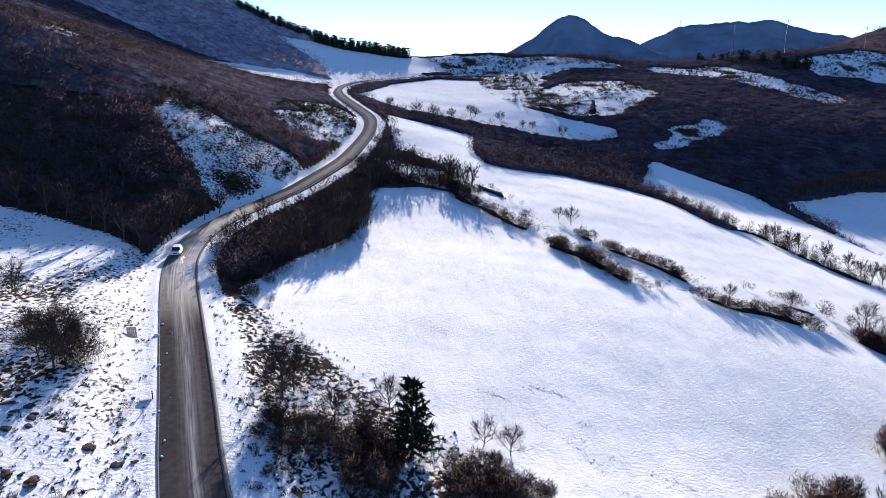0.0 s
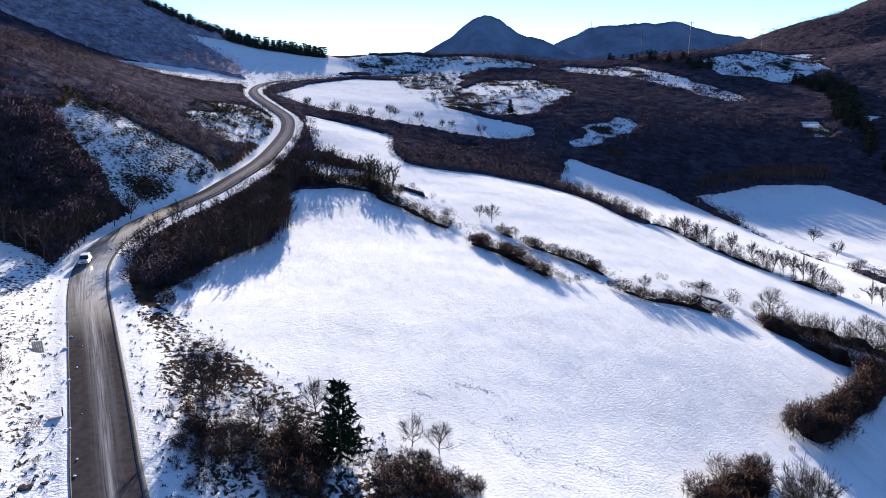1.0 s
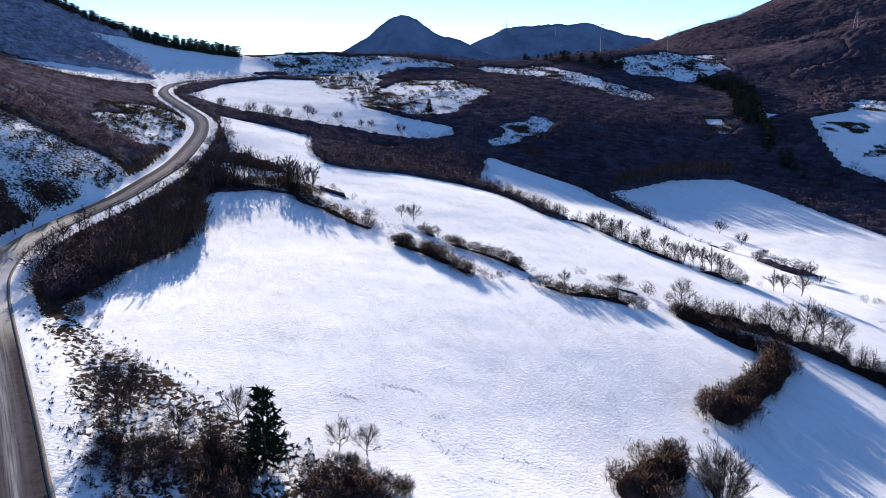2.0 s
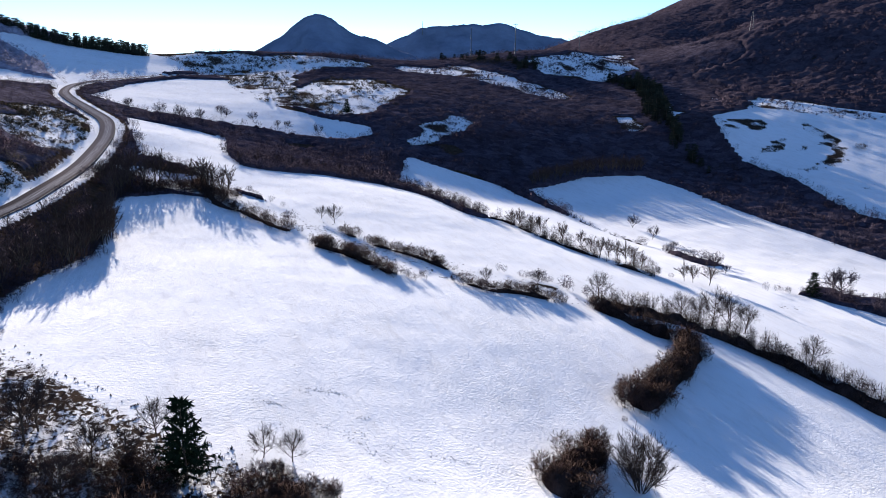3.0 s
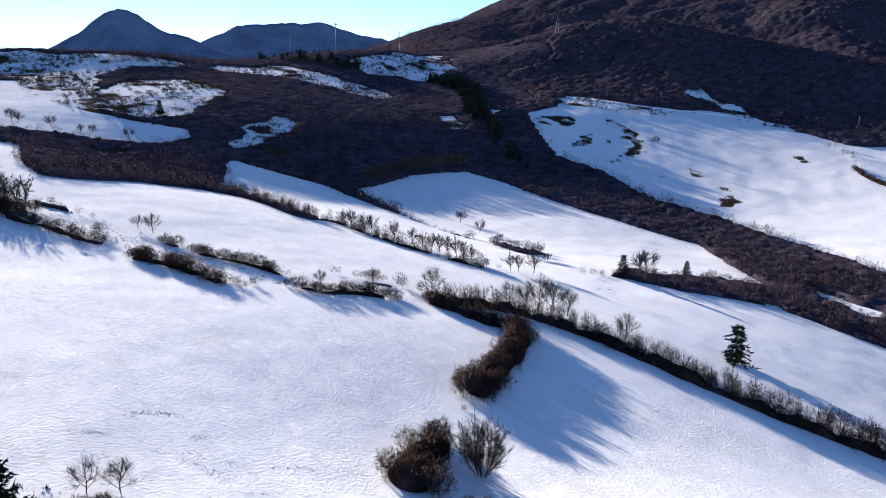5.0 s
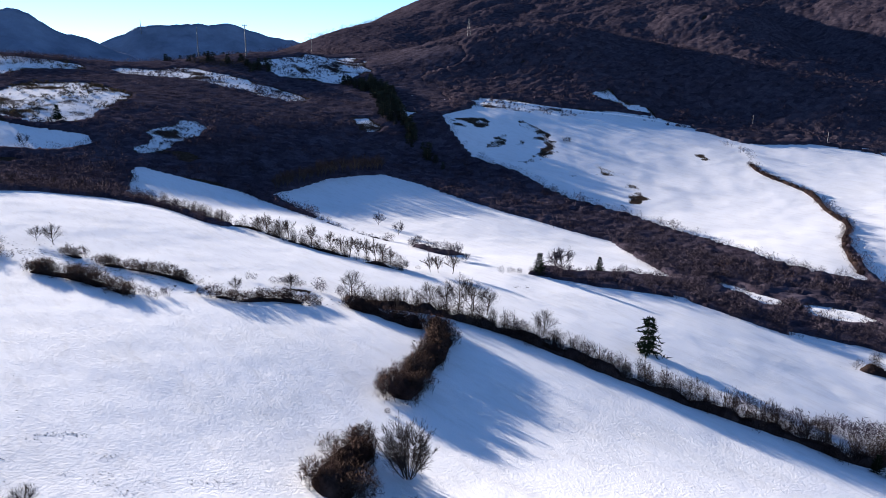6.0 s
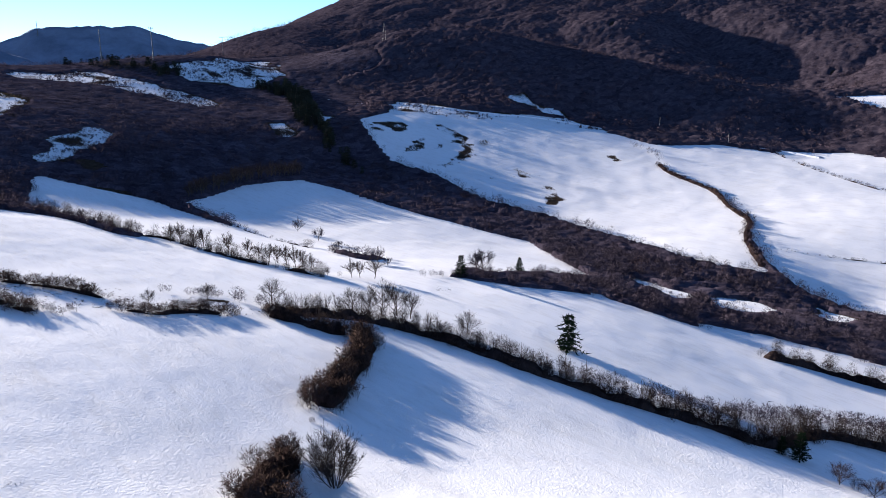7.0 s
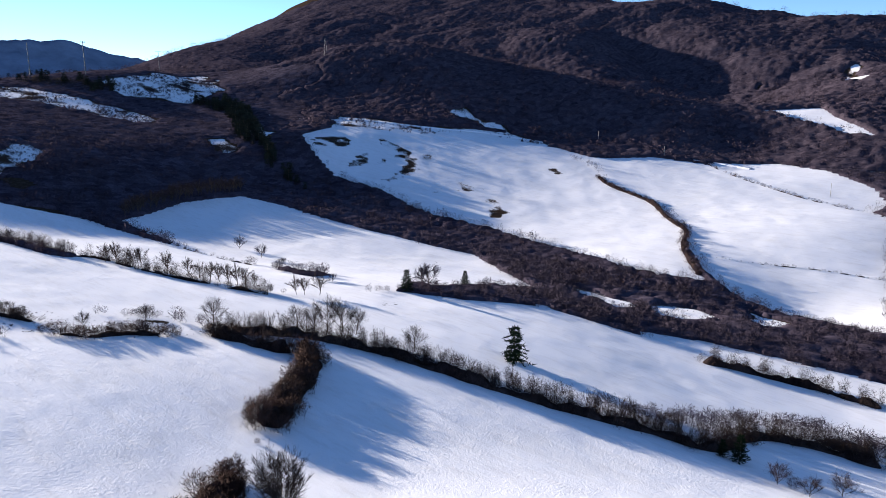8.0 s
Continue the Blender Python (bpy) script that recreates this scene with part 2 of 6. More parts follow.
# ---- landforms: (east, north, height) along ridges, banks and valley floors, set to fit the camera's view ----
LANDFORMS = {
    "road": [(-22.3, 56.4, 3.0), (-36.5, 93.1, 4.0), (-45.4, 117.4, 5.0), (-53.3, 158.6, 5.5), (-48.4, 197.6, 6.0), (-39.2, 243.0, 8.0), (-35, 304, 12), (-37, 363, 17), (-64, 466, 26), (-76, 535, 30), (-66, 637, 34), (-25, 720, 37), (42, 819, 39)],
    "west_bank": [(-33.3, 54.5, 6.0), (-49.2, 80.2, 9.0), (-59.7, 113.9, 8.0), (-58.6, 133.7, 7.0), (-89.4, 141.0, 14.0), (-50.6, 172.0, 9.0)],
    "west_spur": [(-122.2, 200.7, 37.0), (-148.2, 249.3, 60.2), (-101.5, 204.2, 29.2), (-142.1, 297.9, 54.4), (-116, 309, 42), (-70.3, 195.8, 22.0), (-70.8, 213.6, 30.3), (-60.6, 199.0, 19.3), (-68.5, 261.2, 24.1), (-80, 336, 30), (-50, 346, 19)],
    "west_hill": [(-192, 589, 51), (-83, 554, 32), (-276, 533, 83), (-242, 657, 84), (-306, 846, 157), (-385, 758, 160), (-196, 878, 99), (-126, 891, 77), (-37, 899, 60), (-126, 729, 56), (-49, 758, 46), (-264, 912, 130), (-315, 389, 94), (-351, 1200, 116), (-261, 1120, 78), (-155, 1089, 50), (-46, 1099, 42)],
    "main_field": [(-28.6, 110.9, 5.0), (-15.6, 153.1, 3.5), (-16.3, 215.6, 5.0), (8.0, 215.9, 2.5), (14.2, 115.5, -0.5), (13.8, 85.7, -1.0), (-2.8, 98.3, 2.0), (12.4, 64.0, -2.0), (41.3, 143.4, -4.0), (48.1, 98.2, -7.0), (79.2, 130.4, -11.0), (83.2, 133.4, -13.0), (86.9, 110.0, -13.0), (56.4, 82.1, -11.0), (42.8, 69.0, -11.0)],
    "second_field": [(-23, 356, 17), (-15.8, 287.6, 9.0), (14.9, 282.0, 4.0), (42.5, 244.1, -2.0), (82.9, 273.2, -7.0), (110.9, 219.1, -15.0), (21.2, 226.7, 1.0), (65.9, 170.9, -8.0), (144.1, 160.5, -21.0), (114.4, 136.9, -17.0), (168.7, 147.2, -24.0), (197.6, 117.4, -30.0), (148.0, 81.0, -25.0), (201.3, 63.6, -37.0), (208.1, 18.4, -43.0), (166.1, 32.5, -33.0)],
    "lower_field": [(106.6, 99.8, -17.0), (74.6, 70.1, -15.0), (115.8, 62.9, -22.0), (87.1, 46.9, -18.0), (130.1, 34.4, -28.0), (141.3, 16.9, -32.0)],
    "third_field": [(114, 378, -7), (107, 312, -16), (158, 312, -23), (162.7, 252.1, -25.8), (174, 344, -22), (253, 360, -20), (229.5, 250.9, -30.5), (274.9, 247.6, -36.0), (234.0, 144.5, -35.7), (175.0, 243.7, -28.4)],
    "gully": [(264.1, 119.7, -40.4), (228.9, 22.0, -35.2), (308, 205, -40), (315, 293, -32), (315, 376, -22), (255.0, 72.0, -38.2)],
    "north_slope": [(35, 599, 24), (104, 438, 3), (69, 399, -6), (96, 572, 23), (164, 577, 25), (122, 811, 55), (11, 900, 62), (165, 451, 7), (197, 382, -17), (224, 513, 10), (291, 799, 45), (481, 761, 52), (328, 618, 23), (193, 735, 39)],
    "north_plateau": [(327, 828, 59), (376, 807, 62), (443, 772, 66), (130, 860, 61), (45, 889, 63), (304, 836, 50), (253, 853, 51)],
    "east_field": [(361, 428, 5), (344, 320, -20), (333, 222, -35), (293.7, 99.1, -37.1), (438, 439, 15), (514, 310, -1), (427, 197, -22), (383, 72, -29), (260.7, 26.2, -36.2), (437, 51, -25), (560, 185, -11), (476, 64, -26)],
    "east_hill": [(442, 618, 31), (534, 541, 38), (575, 323, 3), (681, 161, 23), (633, 91, 8), (623, 649, 92), (646, 552, 91), (657, 456, 62), (663, 402, 56), (662, 331, 46), (637, 264, 25), (616, 207, 7), (820, 760, 70), (880, 560, 58), (880, 400, 30), (840, 270, 6), (613, 185, -6), (1003, 310, 51), (1130, 642, 132), (1214, 296, 112), (790, 1275, 124), (892, 122, 66)],
    "east_ridge": [(1059, 1928, 120), (1156, 1813, 158), (1229, 1703, 205), (1315, 1637, 255), (1370, 1592, 296), (1445, 1524, 308), (1534, 1434, 290), (1608, 1351, 270), (1647, 1221, 278), (1675, 1092, 286), (1690, 868, 268), (1647, 727, 224), (1403, 529, 216), (1411, 447, 193), (1408, 347, 182), (1397, 255, 154), (1386, 197, 167)],
    "far_land": [(0.0, -60.0, 2.0), (-60.0, 0.0, 4.0), (40.0, 20.0, -2.0), (-150.0, -150.0, 12.0), (150.0, -150.0, -25.0), (300.0, 60.0, -50.0), (500, -100, -45), (-350, 100, 90), (-500, -300, 110), (0, -500, 10), (500, -600, -30), (-600, 500, 180), (-900, 1200, 250), (300, 1500, 20), (0, 1500, 60), (300, 1260, 22), (430, 1280, 22), (570, 1300, 32), (650, 1480, 60), (900, 1800, 40), (2600, 2600, 100), (2400, 1000, 120), (1500, 200, 90), (900, -100, 20), (2500, -1500, 100), (-2500, -1500, 200), (-2500, 2500, 200), (0, -2500, 40), (800, 2800, 20), (0, 3000, 30)],
}
# clean snow fields
FIELDS = {
    "main_field": [(-29.9, 115.0), (-26.9, 133.6), (-22.2, 146.7), (-17.4, 158.8), (-16.5, 174.1), (-19.6, 202.2), (-16.6, 219.3), (-6.2, 227.2), (8.1, 219.1), (15.6, 200.7), (25.9, 179.7), (35.2, 160.3), (41.8, 145.1), (50.3, 145.0), (54.8, 143.7), (63.2, 137.7), (74.1, 133.6), (77.3, 135.0), (81.3, 130.3), (88.0, 111.4), (72.8, 99.7), (61.8, 89.5), (56.4, 81.8), (49.8, 77.1), (37.8, 68.2), (37.0, 62.6), (34.0, 50.0), (20.0, 35.0), (5.0, 38.0), (11.5, 63.8), (9.2, 68.9), (4.2, 71.3), (-1.6, 76.6), (-9.9, 86.4), (-18.4, 97.0), (-27.7, 110.7)],
    "lower_field": [(99.5, 120.3), (90.6, 104.5), (79.8, 94.7), (60.1, 82.9), (53.2, 78.1), (44.9, 71.2), (45.0, 30.0), (70.0, -10.0), (110.0, -30.0), (121.9, 20.9), (127.8, 30.7), (127.3, 37.8), (121.4, 47.7), (115.7, 62.9), (110.4, 79.7), (106.7, 99.8), (104.3, 111.5)],
    "corner_field": [(136.3, 39.6), (151.2, 29.1), (154.1, 12.2), (190.0, -30.0), (150.0, -40.0), (118.0, -12.0), (124.2, 19.5), (130.7, 30.4)],
    "second_field": [(-28, 399), (-4, 400), (14, 398), (11, 323), (15, 293), (28, 287), (51, 295), (75, 296), (86, 283), (90.0, 242.6), (98.0, 232.5), (106.4, 238.4), (112.0, 208.3), (118.6, 183.1), (124.3, 167.2), (143.8, 160.2), (160.6, 156.9), (167.5, 148.7), (176.8, 132.4), (198.1, 117.6), (198.4, 97.0), (200.7, 80.9), (194.6, 64.7), (196.1, 49.4), (202.9, 33.7), (198.0, 17.4), (222.0, -30.0), (190.0, -20.0), (174.2, 14.5), (176.3, 22.5), (168.8, 33.0), (158.7, 42.8), (142.1, 52.4), (132.1, 65.1), (126.3, 74.4), (122.7, 87.0), (116.2, 108.7), (106.4, 129.3), (88.4, 142.1), (91.9, 146.1), (86.0, 154.0), (72.9, 160.4), (64.3, 166.4), (53.8, 178.6), (46.6, 192.7), (35.7, 203.2), (26.9, 212.7), (21.6, 231.2), (9, 254), (-1, 281), (-16, 294)],
    "third_field": [(115, 383), (131, 362), (150, 345), (156, 309), (161, 268), (163.9, 229.1), (158.0, 196.8), (161.4, 180.3), (165.4, 169.0), (172.3, 159.2), (162.9, 159.2), (140.3, 161.1), (127.0, 171.0), (123.7, 184.5), (115.8, 195.9), (111.2, 219.6), (105.7, 242.2), (98, 258), (95, 277), (95, 327)],
    "mound_field": [(172, 340), (216, 361), (254, 361), (263, 336), (268, 293), (272, 245), (276, 207), (252, 173), (233.8, 144.3), (218.0, 155.1), (193.9, 158.3), (180.9, 168.6), (176.5, 193.5), (170.9, 213.0), (166.7, 232.3), (160, 250), (168, 298), (168, 321)],
    "upper_field": [(-56, 500), (-41, 627), (-2, 712), (31, 709), (35, 598), (58, 508), (105, 451), (104, 436), (91, 431), (61, 438), (38, 449), (6, 452), (-19, 454), (-34, 468)],
    "hill_pasture": [(-170, 757), (-137, 798), (-97, 880), (-44, 893), (-9, 837), (4, 800), (-46, 701), (-73, 651), (-77, 573), (-92, 613), (-112, 692), (-149, 733)],
    "hill_strip": [(-189, 579), (-165, 603), (-127, 620), (-90, 598), (-80, 549), (-99, 525), (-131, 508)],
    "east_field": [(373, 442), (413, 446), (430, 411), (448, 389), (499, 357), (513, 310), (472, 241), (434, 213), (412, 172), (377, 140), (333, 123), (303, 102), (299, 125), (319, 177), (330, 228), (328, 272), (339, 325), (340, 370), (355, 409)],
    "terrace_field": [(512, 298), (501, 256), (536, 221), (542, 187), (524, 145), (490, 94), (441, 52), (266, 27), (286, 50), (293, 74), (304, 89), (319, 102), (345, 119), (370, 131), (410, 163), (436, 210), (475, 238)],
    "top_field": [(547, 181), (565, 141), (553, 104), (524, 72), (493, 61), (458, 61), (482, 109), (518, 155)],
    "clearing": [(695, 188), (715, 146), (683, 130), (639, 92), (640, 106), (656, 124), (674, 159)],
    "stream_meadow": [(207.0, 83.5), (214.6, 68.2), (215.7, 51.7), (216.1, 36.4), (216.0, 19.9), (207.9, 18.7), (203.8, 33.8), (197.8, 54.5), (196.3, 70.3)],
}
# rough ground with tufts through thin snow
ROUGH = {
    "west_verge": [(-88.3, 139.2), (-79.0, 140.1), (-67.7, 137.3), (-57.7, 131.5), (-49.9, 120.8), (-37.5, 88.6), (-25.0, 54.9), (-36.6, 52.6), (-60.0, 40.0), (-110.0, 80.0)],
    "road_bank": [(-45.6, 127.2), (-36.0, 108.0), (-27.9, 106.0), (-18.0, 94.9), (-10.5, 85.4), (-4.3, 77.8), (-1.5, 73.3), (4.0, 70.0), (11.5, 64.5), (9.0, 54.0), (-6.0, 48.0), (-18.4, 52.0), (-25.4, 74.6), (-35.4, 99.3)],
    "spur_clearing": [(-93.0, 234.8), (-92.9, 249.6), (-78.9, 237.7), (-65.3, 234.4), (-51.1, 226.6), (-43.5, 214.2), (-49.9, 185.7), (-56.0, 174.2), (-66.7, 191.0), (-77.1, 202.1), (-85.0, 210.2)],
    "spur_clearing_b": [(-71, 333), (-61, 386), (-46, 359), (-44, 303), (-51, 276), (-63, 282)],
    "spur_top": [(-279, 471), (-268, 489), (-197, 396), (-132, 271), (-135, 258), (-241, 421)],
    "knoll": [(79, 594), (126, 691), (166, 676), (175, 586), (145, 522), (111, 479), (91, 489), (72, 524)],
    "plateau": [(-23, 875), (11, 899), (45, 886), (115, 850), (192, 812), (188, 769), (126, 755), (98, 717), (75, 595), (80, 509), (56, 524), (38, 598), (38, 746), (4, 800)],
    "pylon_rise": [(228, 816), (291, 800), (310, 711), (328, 642), (315, 551), (302, 589), (275, 689), (225, 762)],
    "pylon_rise_b": [(367, 732), (414, 753), (522, 813), (456, 677), (392, 641), (363, 684)],
    "ridge_snow_a": [(378, 754), (431, 756), (447, 727), (514, 762), (457, 673), (403, 657), (378, 677), (358, 711)],
    "ridge_snow_b": [(291, 815), (302, 763), (300, 687), (323, 650), (323, 573), (300, 568), (296, 605), (283, 672), (267, 750)],
    "ridge_snow_c": [(351, 486), (366, 488), (360, 465), (345, 460)],
    "ridge_snow_d": [(164, 458), (176, 479), (189, 459), (172, 446), (160, 446)],
    "ridge_snow_e": [(313, 480), (320, 479), (314, 453), (306, 449)],
    "ridge_snow_f": [(1015, 183), (1052, 177), (885, 135), (875, 143)],
    "ridge_snow_g": [(529, 418), (542, 414), (542, 363), (528, 350), (521, 373)],
    "mid_patch": [(125, 420), (145, 442), (174, 474), (189, 456), (161, 438), (143, 415), (128, 407)],
    "hedge_bank": [(27.1, 214.4), (35.3, 200.9), (45.5, 187.8), (53.4, 172.1), (62.2, 160.8), (70.7, 155.1), (80.1, 145.2), (83.4, 137.6), (75.7, 136.7), (64.7, 141.1), (52.2, 150.6), (43.8, 152.7), (36.3, 165.9), (27.2, 189.7)],
    "hedge_bank_b": [(-18, 266), (-1, 256), (14.0, 228.6), (24.3, 205.2), (15.7, 202.2), (8.3, 222.7), (-4.6, 238.4)],
    "track_field": [(448, 484), (457, 450), (477, 402), (525, 352), (518, 312), (496, 355), (448, 389), (411, 445)],
    "gully_floor": [(252, 134), (252, 124), (245, 109), (234, 107), (240, 122)],
    "gully_floor_b": [(249, 98), (252, 85), (247, 78), (239, 88)],
    "gully_floor_c": [(276, 72), (264, 57), (247, 58), (252, 64)],
}
# hedge lines
HEDGES = {
    "hedge_north": [(-18, 271), (-1, 262), (5.4, 217.5), (12.2, 206.5), (18.2, 192.9), (22.9, 185.5)],
    "hedge_lower": [(27.0, 173.3), (28.7, 169.9), (33.0, 164.8), (36.5, 157.0), (39.6, 149.0), (43.2, 145.2)],
    "hedge_bank_top": [(36.9, 189.1), (41.0, 180.2), (44.1, 174.6), (49.6, 168.0), (54.4, 160.2), (57.4, 151.8)],
    "hedge_main": [(55.5, 146.0), (60.7, 141.0), (67.9, 140.7), (77.0, 136.0)],
    "hedge_corner": [(83.4, 133.8), (87.2, 124.5), (90.3, 114.5)],
    "hedge_spur": [(93.7, 113.4), (85.6, 103.3), (72.7, 93.9), (62.3, 86.4)],
    "hedge_spur_low": [(48.9, 74.8), (42.8, 70.6), (38.1, 66.5), (38.9, 62.5)],
    "hedge_long": [(87.4, 133.9), (96.0, 129.0), (102.9, 121.3), (109.6, 102.6), (113.8, 82.1), (119.2, 64.8), (126.1, 49.6), (130.6, 38.8), (148.5, 35.2), (156.0, 24.6), (157.3, 12.6)],
    "hedge_mid": [(196.5, 63.7), (201.0, 50.8), (203.8, 33.8), (202.8, 18.1)],
    "hedge_third": [(92, 317), (98, 284), (99.5, 244.0), (108.4, 237.8), (112.0, 208.3), (118.6, 183.1), (124.3, 167.2)],
    "hedge_thin": [(131, 386), (145, 358), (160, 332), (168, 316), (162, 269), (163.4, 227.7)],
    "hedge_east": [(453, 227), (436, 210), (415, 173), (389, 152), (369, 133), (343, 124), (308, 103)],
    "hedge_terrace": [(335, 112), (341, 91), (348, 64), (351, 38)],
    "hedge_top": [(548, 185), (518, 155), (482, 109), (458, 73), (445, 52)],
    "hedge_upper": [(-49, 434), (-27, 412), (-5, 409), (15, 399), (39, 428)],
}
# dense bushes on rough ground
THICKETS = {
    "roadside": [(-18.8, 71.0), (-14.0, 71.6), (-9.1, 72.6), (-5.2, 70.4), (-3.0, 68.5), (-4.1, 66.2), (-4.7, 62.7), (-4.9, 58.0), (-9.0, 57.3), (-10.7, 62.0), (-13.8, 63.9), (-16.6, 63.7)],
    "roadside_east": [(-2.5, 67.9), (1.0, 68.3), (4.0, 67.8), (8.7, 66.8), (12.2, 62.9), (6.3, 60.1), (0.8, 58.7), (0.5, 62.9), (-0.5, 66.0)],
    "bank_edge": [(-21.8, 76.7), (-19.5, 76.5), (-16.2, 64.4), (-14.1, 59.9), (-15.7, 55.7), (-16.8, 56.0), (-18.9, 64.1)],
    "bank_upper": [(-25.3, 95.3), (-19.2, 92.7), (-10.8, 80.9), (-9.3, 73.7), (-18.8, 71.0), (-21.4, 76.8)],
    "field_top": [(-25.0, 212.0), (-20.0, 232.0), (-11.0, 246.0), (2.0, 245.0), (12.0, 226.0), (8.0, 222.0), (0.0, 231.0), (-9.0, 232.0), (-18.0, 222.0)],
    "verge_bushes": [(-55.3, 90.9), (-53.4, 94.5), (-45.3, 85.6), (-41.3, 75.8), (-45.6, 74.4), (-52.3, 82.9)],
    "spur_clearing_scrub": [(-64.8, 202.3), (-55.1, 200.9), (-47.1, 207.8), (-48.0, 190.2), (-54.7, 176.7)],
}
# bare earth, rock and dry grass showing through
BARE = {
    "knoll_patch_a": [(367, 428), (385, 429), (398, 421), (391, 410), (375, 404), (359, 415)],
    "knoll_patch_b": [(416, 411), (415, 399), (415, 381), (408, 366), (397, 369), (404, 393)],
    "knoll_patch_c": [(354, 378), (367, 378), (385, 386), (382, 376), (366, 370), (354, 369), (347, 371)],
    "knoll_patch_d": [(382, 372), (389, 369), (386, 363), (373, 359)],
    "knoll_patch_e": [(389, 369), (402, 363), (394, 358), (388, 365)],
    "knoll_patch_f": [(396, 357), (397, 347), (387, 334), (372, 328), (368, 336), (349, 330), (352, 335), (374, 344)],
    "knoll_patch_g": [(357, 298), (368, 299), (371, 295), (367, 285), (360, 289), (353, 292)],
    "knoll_patch_h": [(378, 296), (383, 289), (379, 274), (372, 273), (376, 288)],
    "knoll_patch_i": [(369, 266), (368, 256), (358, 244), (355, 238), (346, 240), (358, 254)],
    "knoll_patch_j": [(452, 264), (459, 264), (445, 252), (443, 254)],
    "track_cut": [(518, 313), (533, 299), (534, 271), (510, 266), (512, 282)],
    "clods": [(-46.7, 68.9), (-41.7, 69.3), (-37.8, 66.2), (-32.7, 66.9), (-30.0, 62.4), (-32.3, 57.0), (-32.6, 53.7), (-37.3, 53.0)],
    "rocks_a": [(-45.5, 67.1), (-42.9, 66.8), (-41.1, 64.3), (-41.3, 61.5), (-42.4, 61.8)],
    "rocks_b": [(-34.9, 59.9), (-34.9, 62.5), (-32.4, 63.1), (-29.8, 62.0), (-30.4, 60.4), (-32.7, 60.3)],
    "rocks_c": [(-39.0, 56.1), (-36.0, 55.8), (-35.3, 53.0), (-36.9, 52.7)],
    "field_tuft_a": [(12.3, 88.0), (14.2, 88.5), (15.8, 87.5), (14.3, 86.7)],
    "field_tuft_b": [(16.8, 82.5), (17.3, 81.8), (17.7, 80.2), (17.1, 80.6)],
    "grass_a": [(139.3, 140.0), (149.8, 146.3), (155.3, 143.0), (149.1, 138.0), (144.4, 139.3)],
    "grass_b": [(166.3, 86.3), (171.2, 87.2), (173.9, 85.3), (168.6, 83.7)],
}
# trodden or furrowed lines
TRODDEN = {
    "field_track": [(16.5, 128.8), (14.2, 115.6), (12.0, 102.7), (11.3, 96.3), (10.8, 89.1), (11.7, 83.9), (12.3, 77.1)],
    "knoll_furrow": [(476, 328), (464, 308), (450, 285), (433, 259)],
    "furrow": [(452, 209), (447, 183), (436, 135), (418, 93), (412, 70), (413, 49)],
    "field_edge": [(200.7, 88.3), (193.5, 72.6), (193.5, 59.4), (197.9, 42.5), (203.5, 27.0), (202.0, 19.0)],
}
# rows of taller trees
EDGE_TREES = {
    "road_bend": [(-53.7, 166.2), (-56.9, 154.2), (-57.8, 137.3), (-59.9, 132.2), (-67.7, 137.3), (-77.1, 140.7), (-85.5, 142.1)],
    "mound_north": [(174, 346), (198, 359), (220, 367), (244, 370), (260, 370)],
    "field_west": [(-26.0, 146.0), (-21.5, 160.0), (-20.0, 176.0), (-22.5, 200.0)],
    "thicket_north": [(-44.5, 141.3), (-44.3, 153.2), (-41.9, 164.1), (-37.8, 176.9), (-32.7, 189.3), (-26.5, 200.6)],
    "field_top": [(-22.6, 217.6), (-17.5, 232.1), (-10.5, 241.9), (-0.8, 241.6), (8.4, 225.6)],
    "field_top_back": [(-26.8, 232.3), (-21, 252), (-12, 260)],
    "thicket_mid": [(-33.1, 131.9), (-29.5, 147.1), (-24.4, 162.1), (-18.9, 173.1)],
    "north_scrub": [(18, 304), (34, 313), (56, 323), (83, 326)],
}
ROUTE = [(4.0, -60.0), (0.0, -20.0), (-8.0, 15.0), (-16.0, 40.0), (-22.0, 55.4), (-24.8, 62.4), (-28.0, 71.0), (-32.3, 82.3), (-37.5, 95.9), (-44.8, 115.2), (-49.4, 129.7), (-51.5, 143.1), (-51.5, 154.4), (-49.3, 166.9), (-44.8, 182.7), (-40.6, 198.9), (-37.1, 227.4), (-35, 262), (-34, 297), (-34, 332), (-38, 370), (-49, 409), (-63, 455), (-73, 505), (-76, 577), (-66, 635), (-44, 683), (-24, 719), (41, 800)]
TRACK = [(427, 611), (426, 578), (416, 548), (419, 528), (423, 487), (447, 454), (460, 425), (485, 389), (512, 354), (525, 317), (539, 271), (545, 215), (554, 183), (546, 152)]
SKYLINE = [(-221, 802), (-184, 796), (-150, 802), (-114, 807), (-80, 835), (-41, 861)]
PINES = [(396, 631), (390, 572), (335, 479), (313, 416), (304, 374), (303, 351), (317, 403), (348, 467), (412, 568), (431, 631)]
